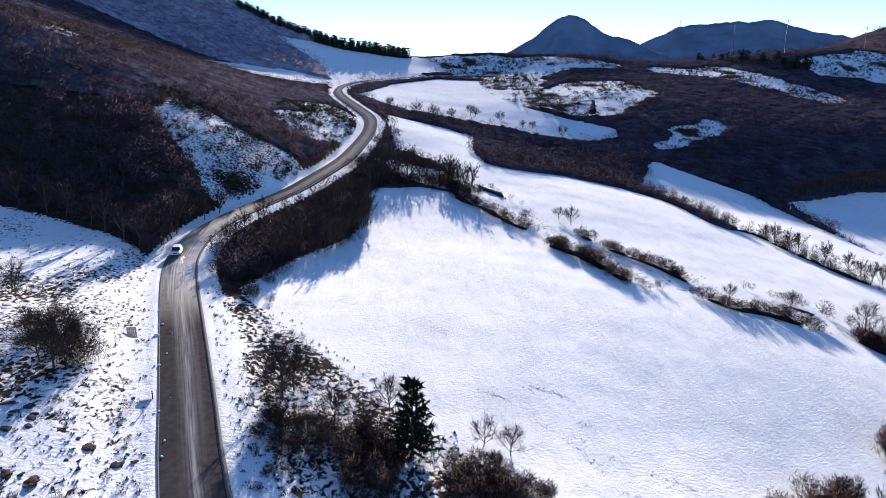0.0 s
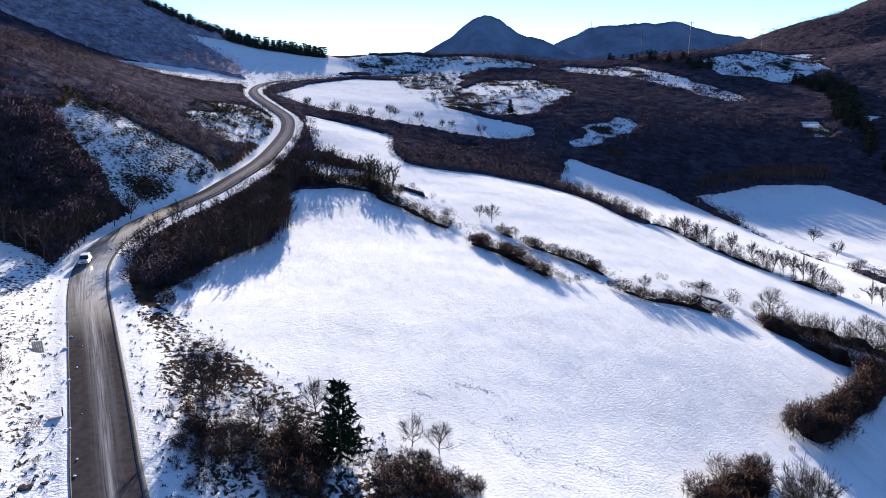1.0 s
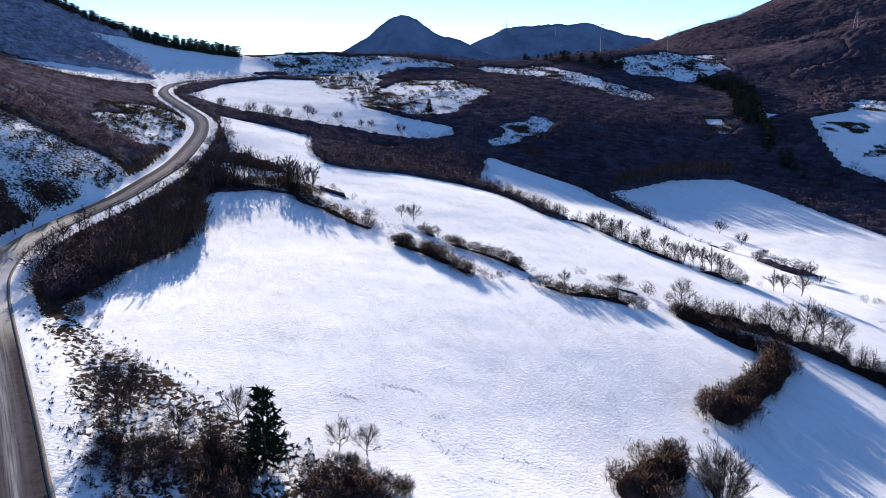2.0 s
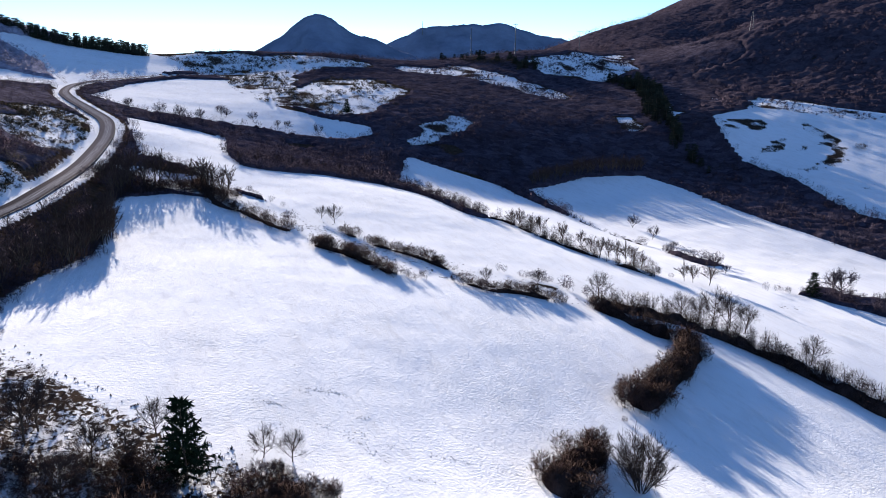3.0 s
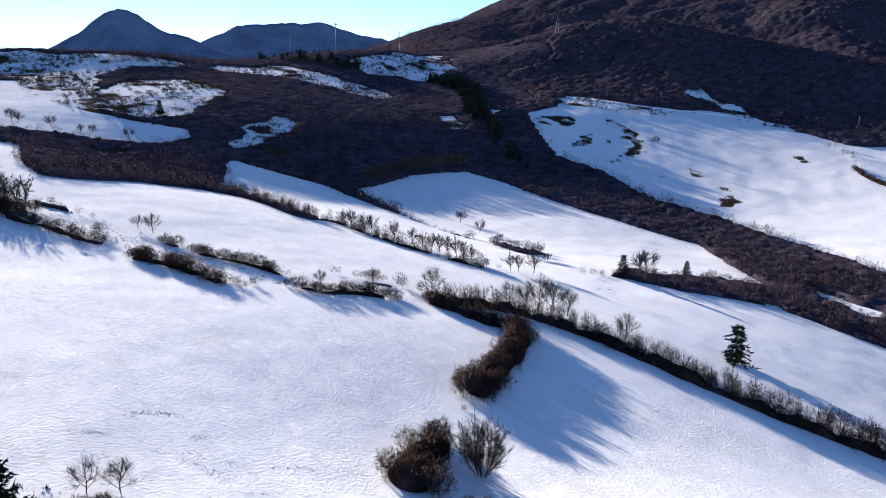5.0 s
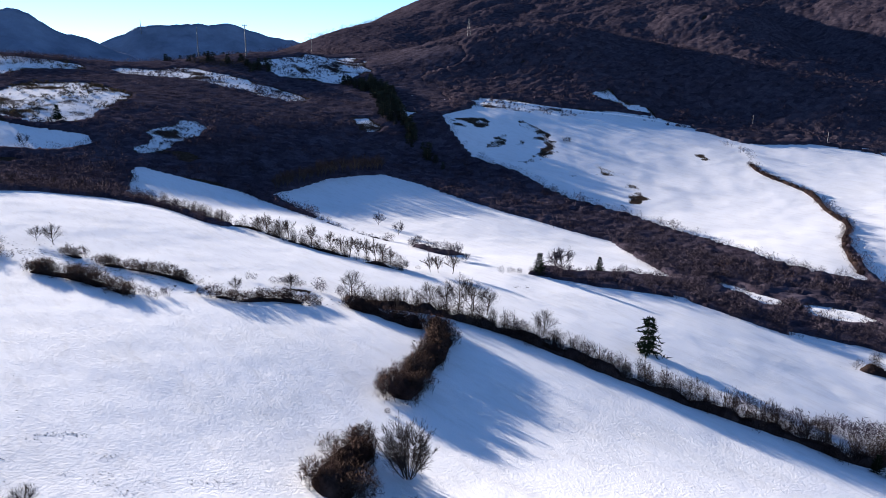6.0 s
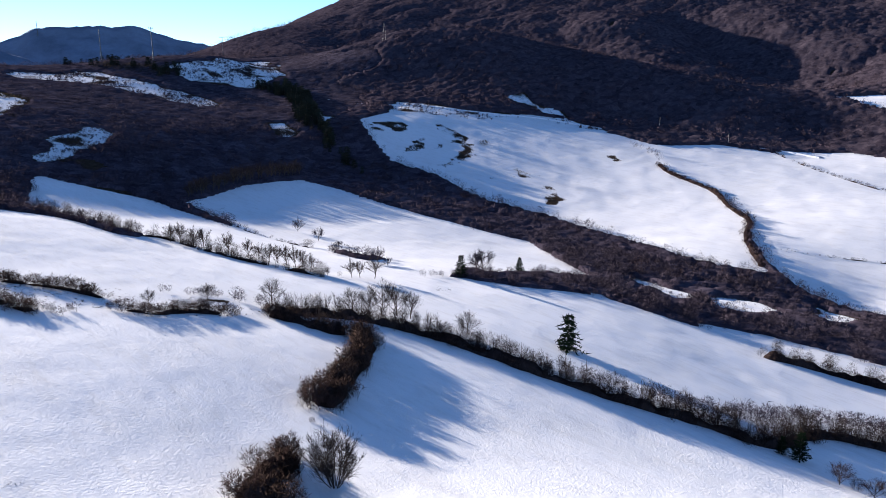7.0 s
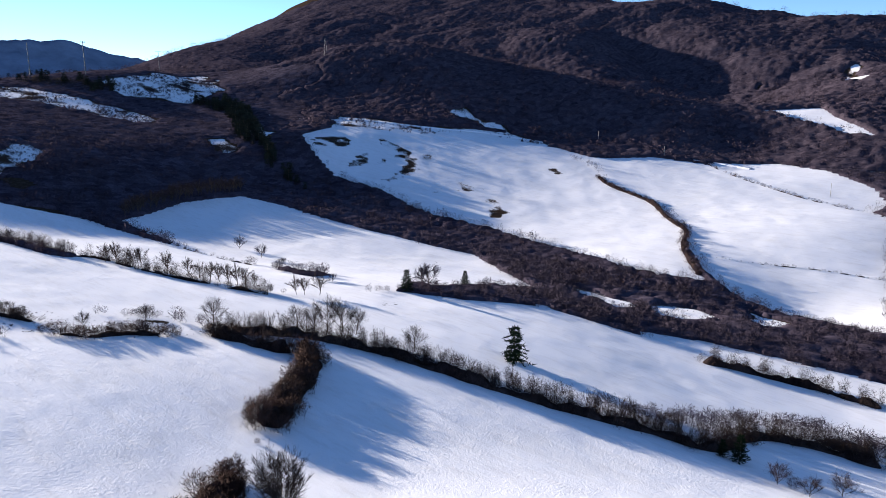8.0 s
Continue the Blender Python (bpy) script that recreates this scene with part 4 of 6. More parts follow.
def crowns(x, y, size, seed):
    """Round tops packed side by side: height 0..1, and a value for each top."""
    best, value = np.full(x.shape, 9.0), np.zeros_like(x)
    cx, cy = np.floor(x / size), np.floor(y / size)
    for i in (-1, 0, 1):
        for j in (-1, 0, 1):
            ax, ay = cx + i, cy + j
            jx, jy = lattice(ax + 0.0, ay + 0.0, seed), lattice(ax + 0.0, ay + 0.0, seed + 5)
            d = np.hypot(x / size - ax - jx, y / size - ay - jy)
            near = d < best
            best = np.where(near, d, best)
            value = np.where(near, lattice(ax + 0.0, ay + 0.0, seed + 9), value)
    return np.sqrt(np.clip(1 - (best / 0.85) ** 2, 0, 1)), value


def fill(name, label, keys, gap, lo, hi, templates, mat, seed):
    """Bushes packed into outlined thickets."""
    r = np.random.default_rng(seed)
    X, Y = [], []
    for key in keys:
        line = np.array(THICKETS[key])
        a, b = line.min(0), line.max(0)
        n = int((b - a).prod() / gap ** 2)
        x, y = r.uniform(a[0], b[0], n), r.uniform(a[1], b[1], n)
        ok = inside(x, y, line) + fbm(x, y, 5.0, 2, seed) * 3 > 0
        X.append(x[ok])
        Y.append(y[ok])
    x, y = np.concatenate(X), np.concatenate(Y)
    size = r.uniform(lo, hi, len(x)) * (0.7 + 0.6 * lattice(x / 6, y / 6, seed))
    ob = scatter_mesh(name, templates, x, y, height(x, y) - 0.1, size, r.uniform(0.9, 1.3, len(x)), r, mat)
    tagged(ob, label, "thicket", kind="stuff")


def canopy(name, label, where, az, near, far, step, growth, size, tall, mat, seed):
    """A wood's closed mass, lumpy with crowns, in camera-centred rings off field and road."""
    rings = np.exp(np.arange(math.log(near), math.log(far), growth))
    r, a = np.meshgrid(rings, np.radians(np.arange(*az, step)), indexing="ij")
    nr, na = r.shape
    x, y = (r * np.sin(a)).ravel(), (r * np.cos(a)).ravel()
    x, y = x + fbm(x, y, size, 2, seed) * size * 0.3, y + fbm(y, x, size, 2, seed + 3) * size * 0.3
    field, rough, road, hem = covers(x, y)
    wooded = where(x, y) & ~behind_hill(x, y) & (field < 0.05) & (rough + fbm(x, y, 20.0, 3, 47) * 0.5 < 0.3) & (road > 9) & (hem < 0.75) & ((fbm(x, y, 45.0, 3, 31) < 0.33) | (np.hypot(x, y) > 600) | (x < -30) | (x > 190))
    top, value = crowns(x, y, size, seed)
    tall = tall * (1 - 0.8 * np.exp(-((x + 95) ** 2 / 75 ** 2 + (y - 390) ** 2 / 150 ** 2)))
    z = height(x, y) + np.where(wooded, tall * (0.55 + 0.45 * smooth(near, near * 1.35, np.hypot(x, y))) * (0.15 + top * (0.45 + 0.6 * value)), -1.2)
    z = z + np.where(wooded, fbm(x, y, size * 0.5, 2, seed + 7) * tall * 0.25, 0)
    i, j = np.meshgrid(np.arange(nr - 1), np.arange(na - 1), indexing="ij")
    q = np.stack([i * na + j, i * na + j + 1, (i + 1) * na + j + 1, (i + 1) * na + j], -1).reshape(-1, 4)
    q = q[wooded[q].any(1)]
    used = np.unique(q)
    index = np.zeros(nr * na, np.int64)
    index[used] = np.arange(len(used))
    me = mesh_from(name, np.stack([x, y, z], 1)[used], index[q], mat, 4)
    me.polygons.foreach_set("use_smooth", np.ones(len(q), bool))
    tagged(new(name, me), label, "woodland", kind="stuff")


def far_side(x, y):
    return (np.hypot(x, y) > 570) & (y < x * 1.05 + 80 + fbm(x, y, 90.0, 3, 48) * 120) | (np.hypot(x, y) > 1050)


def behind_hill(x, y):
    """The hidden land behind the pasture's conifer skyline."""
    a = np.degrees(np.arctan2(x, y))
    return (y > 600) & (a < 0.7) & (np.hypot(x, y) > 868 + 500 * smooth(-15.2, -18.2, a))


def grey_side(x, y):
    return (x < -60) & (y > 600)


scrub("thicket", "dense leafless brown thicket beside the road", anywhere, 4200, 1.5, 3.8, 48, 130, NEAR, TWIGS, (-38, 90), 0.0, 10)
scrub("scrub_belt", "dense leafless brown scrub between road and fields", lambda x, y: x > -47, 8600, 2.6, 5.2, 125, 330, FINE, TWIGS, (-38, 90), 0.0, 11)
scrub("slope_thicket", "leafless thicket on the steep slope above the road, lightened for haze", lambda x, y: x <= -47, 7200, 3.6, 6.5, 125, 320, FINE, TWIGS_HAZED, (-38, 90), 0.0, 18)
fill("roadside_thicket", "tangled leafless bushes between road and field", ("roadside", "roadside_east"), 1.1, 1.3, 2.9, NEAR, TWIGS_DARK, 301)
fill("russet_bushes", "russet brown leafless bushes on the snowy bank", ("roadside", "roadside_east", "bank_edge"), 1.9, 1.0, 2.3, NEAR, TWIGS_RED, 302)
fill("bank_bushes", "low sparse bushes on the steep snowy bank", ("bank_upper", "bank_edge"), 2.1, 0.5, 1.6, NEAR, TWIGS_DARK, 304)
fill("field_top_thicket", "dense dark bushes at the top of a snowy field", ("field_top",), 1.7, 2.0, 4.6, FINE, TWIGS_DARK, 305)
fill("verge_bushes", "dark leafless bushes on the rough verge", ("verge_bushes",), 2.0, 1.5, 3.2, NEAR, TWIGS_DARK, 303)
canopy("spur_mass", "closed mass of scrub on the spur, its colour lightened for haze", lambda x, y: ~grey_side(x, y) & (x < -20), (-38, 2), 235, 620, 0.2, 0.0035, 4.0, 1.6, CANOPY_SPUR, 205)
canopy("scrub_mass", "closed mass of leafless brown scrub on the slopes", lambda x, y: ~grey_side(x, y) & ~far_side(x, y) & (x >= -20), (-12, 90), 215, 560, 0.28, 0.0045, 4.5, 1.9, CANOPY_BROWN, 201)
canopy("upper_scrub_mass", "closed mass of leafless scrub on the plateau slopes", lambda x, y: ~grey_side(x, y) & ~far_side(x, y), (-38, 90), 555, 1050, 0.26, 0.0065, 5.5, 1.8, CANOPY_UPPER, 204)
canopy("forest_mass", "closed mass of reddish bare forest on the far hills", far_side, (8, 90), 560, 2000, 0.17, 0.0046, 8.0, 3.6, CANOPY_RED, 202)
canopy("hill_forest_mass", "closed mass of bare forest on the hill, tinted grey for haze", grey_side, (-38, 0), 600, 1300, 0.24, 0.009, 8.0, 5.0, CANOPY_HAZED, 203)
scrub("juniper_scrub", "low green and brown scrub on the spur above the road, lightened for haze", lambda x, y: (x < -35) & (y > 190) & (y < 620), 4600, 2.0, 3.8, 230, 620, MIDDLE, SPUR_SCRUB, (-38, 0), 0.0, 17)
scrub("woodland", "leafless brown scrub woodland over the valley slopes", lambda x, y: ~grey_side(x, y) & ~far_side(x, y), 13000, 2.6, 5.2, 290, 560, MIDDLE, TWIGS, (-38, 90), 0.5, 12)
scrub("russet_scrub", "russet leafless scrub among the brown woodland", lambda x, y: ~grey_side(x, y) & (fbm(x, y, 40.0, 2, 99) > 0.05), 5000, 2.4, 4.2, 290, 560, MIDDLE, TWIGS_RED, (-38, 90), 0.5, 15)
scrub("upper_woodland", "low leafless scrub on the upper slopes and plateau", lambda x, y: ~grey_side(x, y) & ~far_side(x, y), 17000, 2.4, 4.8, 520, 1050, FUZZ, TWIGS, (-38, 90), 0.5, 16)
scrub("forest", "bare winter forest over the far hills", far_side, 15000, 4.5, 8.2, 560, 1900, FUZZ, FOREST, (-38, 90), 0.4, 13)
scrub("hill_forest", "leafless forest on the hill above the road, tinted grey for haze", grey_side, 7500, 5.0, 8.0, 560, 1300, FUZZ, FOREST_HAZED, (-38, 0), 0.3, 14)


def grove(name, label, outline, count, lo, hi, templates, mat, seed):
    """Leafless or evergreen trees standing close together within an outline."""
    r = np.random.default_rng(seed)
    line = np.array(outline, float)
    a, b = line.min(0), line.max(0)
    x, y = r.uniform(a[0], b[0], count * 4), r.uniform(a[1], b[1], count * 4)
    ok = inside(x, y, line) + fbm(x, y, 12.0, 2, seed) * 8 > 0
    x, y = x[ok][:count], y[ok][:count]
    tagged(scatter_mesh(name, templates, x, y, height(x, y) - 0.2, r.uniform(lo, hi, len(x)), r.uniform(0.9, 1.4, len(x)), r, mat), label, "grove", kind="stuff")


grove("mound_grove", "dark leafless trees on a mound of the plateau", [(123, 814), (146, 856), (210, 864), (164, 791), (135, 794)], 260, 3.5, 7.5, MIDDLE, TWIGS, 421)
grove("ridge_grove", "dark mixed trees along the ridge", [(328, 823), (340, 782), (356, 745), (361, 720), (343, 712), (326, 749), (309, 811)], 240, 3.0, 7.0, MIDDLE, JUNIPER, 422)
BUSH = [rounded(*joined([twigs(rng, 34, 0.55, 0.34, 0.05, 0.0)])) for _ in range(8)]


def dotted(name, label, keys, gap, lo, hi, templates, mat, seed, clump=18.0, pad=0.0):
    """Single small bushes over patches of thin snow, thicker in clumps."""
    r = np.random.default_rng(seed)
    X, Y = [], []
    for key in keys:
        line = np.array(ROUGH[key])
        a, b = line.min(0) - pad, line.max(0) + pad
        n = int((b - a).prod() / gap ** 2)
        x, y = r.uniform(a[0], b[0], n), r.uniform(a[1], b[1], n)
        ok = (inside(x, y, line) > -pad) & (fbm(x, y, clump, 3, seed) + r.uniform(-0.25, 0.35, n) > 0.0)
        X.append(x[ok])
        Y.append(y[ok])
    x, y = np.concatenate(X), np.concatenate(Y)
    field, rough, road, hem = covers(x, y)
    ok = (road > 6) & (field < 0.1)
    x, y = x[ok], y[ok]
    size = lo + (hi - lo) * r.uniform(0, 1, len(x)) ** 2
    tagged(scatter_mesh(name, templates, x, y, height(x, y) - 0.1, size, r.uniform(0.9, 1.5, len(x)), r, mat), label, "shrub", kind="stuff")


dotted("spur_bushes", "small dark bushes dotted over the snowy spur", ("spur_clearing", "spur_clearing_b", "spur_top"), 1.6, 0.7, 2.6, BUSH, JUNIPER, 401, 9.0, 4.0)
dotted("plateau_bushes", "dark shrubs and junipers dotted over the snowy plateau", ("knoll", "plateau"), 4.2, 1.2, 4.2, BUSH, JUNIPER, 402, 24.0, 5.0)
dotted("ridge_bushes", "dark shrubs scattered over thin snow on the ridge", ("pylon_rise", "pylon_rise_b", "mid_patch", "ridge_snow_a", "ridge_snow_b", "track_field", "gully_floor"), 3.6, 0.9, 3.0, BUSH, TWIGS, 403, 20.0, 4.0)


# ---- distant mountains ----
def mountain(name, label, crest, run, seed):
    """A ridge with gullied flanks, falling to both sides of its crest."""
    line = spline(crest, 16.0)
    n, m = len(line), 71
    v = []
    for s in np.linspace(-1, 1, m):
        mid = line[:, :2]
        out = mid / np.linalg.norm(mid, axis=1)[:, None]
        p = mid + out * s * run
        fall = np.abs(s) ** 0.8
        z = line[:, 2] * (1 - fall) - 60 * fall
        z = z - np.abs(fbm(p[:, 0], p[:, 1] * 0.6, 210.0, 5, seed)) * 120 * min(1, abs(s) * 2.5) * (1 - fall * 0.5) + fbm(p[:, 0], p[:, 1], 45.0, 3, seed + 4) * 10
        v.append(np.column_stack([p, z]))
    v = np.concatenate(v)
    j, i = np.meshgrid(np.arange(m - 1), np.arange(n - 1), indexing="ij")
    q = np.stack([j * n + i, j * n + i + 1, (j + 1) * n + i + 1, (j + 1) * n + i], -1).reshape(-1, 4)
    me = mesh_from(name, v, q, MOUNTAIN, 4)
    me.polygons.foreach_set("use_smooth", np.ones(len(q), bool))
    tagged(new(name, me), label, "mountain", kind="structure")


mountain("mountain_peak", "distant wooded mountain with a rocky peak, blue haze in its colour", [(193, 3294, 90), (305, 3286, 139), (367, 3280, 175), (439, 3271, 222), (499, 3262, 267), (534, 3257, 285), (587, 3247, 287), (636, 3238, 256), (704, 3224, 213), (775, 3208, 188), (846, 3190, 164), (962, 3157, 111), (1096, 3113, 64)], 700, 51)
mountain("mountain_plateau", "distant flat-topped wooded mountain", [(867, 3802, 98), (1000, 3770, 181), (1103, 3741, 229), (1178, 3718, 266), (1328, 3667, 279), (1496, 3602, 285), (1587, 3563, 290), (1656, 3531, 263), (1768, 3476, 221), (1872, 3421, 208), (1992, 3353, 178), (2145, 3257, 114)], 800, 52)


# ---- trees ----
def part(name, mesh, parent, label=""):
    ob = new(name, mesh)
    ob.parent = parent
    if label:
        ob["label"] = label
    return ob


def tube(path, radii, sides=5):
    """A tapered tube along a path."""
    path = np.asarray(path, float)
    v = []
    for k, (p, r) in enumerate(zip(path, radii)):
        way = path[min(k + 1, len(path) - 1)] - path[max(k - 1, 0)]
        way = way / (np.linalg.norm(way) + 1e-9)
        a = np.cross(way, (0.31, 0.87, 0.12))
        a /= np.linalg.norm(a) + 1e-9
        b = np.cross(way, a)
        for s in range(sides):
            t = 2 * math.pi * s / sides
            v.append(p + (a * math.cos(t) + b * math.sin(t)) * r)
    f = []
    for k in range(len(path) - 1):
        for s in range(sides):
            i, j = k * sides + s, k * sides + (s + 1) % sides
            f += [(i, j, j + sides), (i, j + sides, i + sides)]
    return np.array(v), np.array(f)


def limb_path(rng, start, way, length, steps, wander, lift):
    pts, way = [np.array(start, float)], np.array(way, float)
    for _ in range(steps):
        way = way + rng.normal(0, wander, 3) + np.array([0, 0, lift])
        way /= np.linalg.norm(way)
        pts.append(pts[-1] + way * length / steps)
    return pts


def strips(points, widths, rng):
    """A thin twig as a crossed ribbon."""
    pts = np.array(points)
    side = np.cross(pts[-1] - pts[0], rng.normal(0, 1, 3))
    side /= np.linalg.norm(side) + 1e-9
    v, f = [], []
    for p, w in zip(pts, widths):
        v += [p - side * w, p + side * w]
    for k in range(len(pts) - 1):
        f += [(2 * k, 2 * k + 1, 2 * k + 3), (2 * k, 2 * k + 3, 2 * k + 2)]
    return np.array(v), np.array(f)


def bare_tree(seed, spread, limbs, clear, twigginess=1.0, thick=1.0, fuzz=0):
    """A leafless tree of unit height: stems that fork upwards, and a crown of long thin branches."""
    rng = np.random.default_rng(seed)
    trunk = limb_path(rng, (0, 0, -0.04), (rng.normal(0, 0.05), rng.normal(0, 0.05), 1), 0.96, 8, 0.06, 0.12)
    stems = [(trunk, 0.0)]
    wood = [tube(trunk, np.linspace(0.015, 0.002, 9), 5)]
    for k in range(limbs):
        foot = trunk[1] + (trunk[5] - trunk[1]) * (clear + (1 - clear) * k / limbs) * rng.uniform(0.7, 1)
        a = k * 2.4 + rng.uniform(-0.4, 0.4)
        lean = spread * rng.uniform(0.7, 1.3)
        n = (0.98 - foot[2]) * rng.uniform(0.7, 1.0)
        stem = limb_path(rng, foot, (math.cos(a) * lean * 1.9, math.sin(a) * lean * 1.9, 0.75), n * 0.8, 6, 0.13, 0.07)
        wood.append(tube(stem, np.linspace(0.008, 0.0015, 7) * (0.6 + 0.4 * thick), 4))
        stems.append((stem, 0.1))
    crown = []
    for stem, low in stems:
        stem = np.array(stem)
        for _ in range(int(14 * twigginess)):
            t = rng.uniform(0.3, 1) * (len(stem) - 1)
            i = min(len(stem) - 2, int(t))
            p = stem[i] + (stem[i + 1] - stem[i]) * (t - i)
            way = stem[i + 1] - stem[i]
            out = rng.normal(0, 1, 3)
            way = way / np.linalg.norm(way) + out / np.linalg.norm(out) * rng.uniform(0.5, 0.95)
            n = spread * rng.uniform(0.4, 0.85) * (1.25 - t / len(stem))
            side = limb_path(rng, p, way, n, 3, 0.12, 0.10)
            crown.append(strips(side, np.array((0.0034, 0.0026, 0.0018, 0.0008)) * thick, rng))
            for _ in range(7):
                j = rng.integers(1, 4)
                q = side[j] + (side[j - 1] - side[j]) * rng.uniform(0, 1)
                d = side[j] - side[j - 1]
                d = d / np.linalg.norm(d) + rng.normal(0, 0.42, 3)
                crown.append(strips([q, q + d / np.linalg.norm(d) * n * rng.uniform(0.3, 0.55)], np.array((0.002, 0.0006)) * thick, rng))
    if fuzz:
        crown.append(twigs(rng, fuzz, spread * 1.05, 0.11, 0.0015 * thick, 0.16))
    return joined(wood), joined(crown)


def willow_thing(seed, label):
    """A wide leafless tree whose many stems fan out from one foot."""
    rng = np.random.default_rng(seed)
    wood, crown = [], []
    for k in range(17):
        a, lean = k * 2.4 + rng.uniform(-0.3, 0.3), 0.08 + 0.75 * (k / 17) ** 0.9
        n = rng.uniform(0.78, 1.0) * (1.0 - 0.18 * lean)
        stem = limb_path(rng, (0.03 * math.cos(a), 0.03 * math.sin(a), -0.03), (math.cos(a) * lean, math.sin(a) * lean, 1), n, 9, 0.10, 0.02)
        wood.append(tube(stem, np.linspace(0.008, 0.001, 10), 5))
        for _ in range(60):
            t = rng.uniform(0.18, 1) * 9
            i = min(8, int(t))
            p = stem[i] + (stem[i + 1] - stem[i]) * (t - i)
            out = rng.normal(0, 1, 3)
            way = (stem[i + 1] - stem[i]) * 9 / n + out / np.linalg.norm(out) * rng.uniform(0.3, 0.7)
            reach = rng.uniform(0.12, 0.3) * (1.2 - t / 10)
            twig = limb_path(rng, p, way, reach, 3, 0.1, 0.06)
            crown.append(strips(twig, np.array((0.0024, 0.0018, 0.0012, 0.0006)), rng))
            for _ in range(5):
                j = rng.integers(1, 4)
                d = twig[j] - twig[j - 1]
                d = d / np.linalg.norm(d) + rng.normal(0, 0.4, 3)
                crown.append(strips([twig[j], twig[j] + d / np.linalg.norm(d) * reach * rng.uniform(0.3, 0.6)], np.array((0.0017, 0.0006)), rng))
    crown.append(twigs(rng, 3200, 0.5, 0.10, 0.0022, 0.1))
    root = new("willow")
    part("trunk", mesh_from("trunk", *joined(wood), BARK), root)
    part("crown", mesh_from("crown", *joined(crown), TWIGS_PALE), root)
    return tagged(root, label, "tree")


def tree_thing(seed, spread, limbs, clear, twigginess, crown_mat, label, thick=1.0, fuzz=0):
    wood, crown = bare_tree(seed, spread, limbs, clear, twigginess, thick, fuzz)
    root = new("bare_tree")
    part("trunk", mesh_from("trunk", *wood, BARK), root)
    part("crown", mesh_from("crown", *crown, crown_mat), root)
    return tagged(root, label, "tree")


def conifer_thing(name, seed, tiers, width, label, droop=0.25, ragged=0.3, steps=5, size=0.065, needles=None):
    """Trunk and drooping needled branches in tiers."""
    rng = np.random.default_rng(seed)
    root = new(name)
    part("trunk", mesh_from("trunk", *tube([(0, 0, -0.03), (0.005, 0, 0.5), (0, 0.004, 0.98)], (0.022, 0.014, 0.003), 6), BARK), root)
    sprays = []
    for k in range(tiers):
        h = 0.07 + 0.9 * k / tiers
        n = max(5, int(11 * (1.1 - h)))
        for b in range(n):
            a = 2 * math.pi * (b + rng.uniform(0, 0.8)) / n + k
            reach = width * (1.03 - h) ** 0.8 * rng.uniform(1 - ragged, 1.08) + 0.02
            out = np.array([math.cos(a), math.sin(a), 0.0])
            z = h + rng.uniform(-0.02, 0.02)
            for s in np.linspace(0.25, 1, steps):
                p = out * reach * s + np.array([0, 0, z - droop * reach * s * s + 0.03 * s])
                for _ in range(steps - 1):
                    tip = p + (out * 0.5 + rng.normal(0, 0.6, 3) + np.array([0, 0, -0.1])) * size
                    off = np.cross(tip - p, rng.normal(0, 1, 3))
                    off = off / (np.linalg.norm(off) + 1e-9) * size * 0.25
                    sprays.append((np.array([p - off, p + off, tip]), np.array([(0, 1, 2)])))
    part("crown", mesh_from("crown", *joined(sprays), needles or NEEDLES), root)
    return tagged(root, label, "tree")


def put(ob, first, x, y, h, wide=1.0, turn=None, sink=0.1):
    """Stands the model itself, or a copy of it, on the ground."""
    m = pose(x, y, height_at(x, y) - sink, 0, 0, random.uniform(0, 360) if turn is None else turn) @ Matrix.Diagonal((h * wide, h * wide, h, 1))
    if first:
        ob.matrix_basis = m
        return ob
    keep = ob.matrix_basis.copy()
    ob.matrix_basis = Matrix.Identity(4)
    made = copy_thing(ob, m)
    ob.matrix_basis = keep
    return made


def stand(models, spots, wide=1.0, group=""):
    used = set()
    for k, (x, y, h) in enumerate(spots):
        i = k % len(models)
        ob = put(models[i], i not in used, x, y, h, wide)
        used.add(i)
        if group:
            ob["group"] = group


OPEN_TREES = [tree_thing(100 + k, 0.40, 9, 0.1, 1.2, TWIGS_PALE, "slender leafless tree with pale twigs on snow", 1.0, 900) for k in range(4)]
CORNER_BUSHES = [tree_thing(190 + k, 0.5, 9, 0.0, 1.0, TWIGS_RED, "round leafless russet bush at the foot of a field", 1.4, 900) for k in range(2)]
stand(CORNER_BUSHES, TREES["corner_bush"], 1.2, "russet bushes")
WILLOW = willow_thing(95, "wide leafless willow with many stems beside a hedge")
stand([WILLOW], TREES["willow"], 1.0)
stand(OPEN_TREES, TREES["bare_tree"], 1.15, "bare trees beside the fields")
ROUND_TREES = [tree_thing(120 + k, 0.46, 6, 0.05, 0.8, TWIGS, "small round leafless tree standing in a snowy field", 2.6, 420) for k in range(3)]
stand(ROUND_TREES, TREES["round_tree"], 1.1, "small round trees")
ROW_TREES = [tree_thing(140 + k, 0.27, 8, 0.2, 0.8, TWIGS_DARK, "dark leafless tree in a field-edge row", 2.3, 260) for k in range(4)]
stand(ROW_TREES, TREES["row_tree"], 1.1, "trees of the field-edge row")

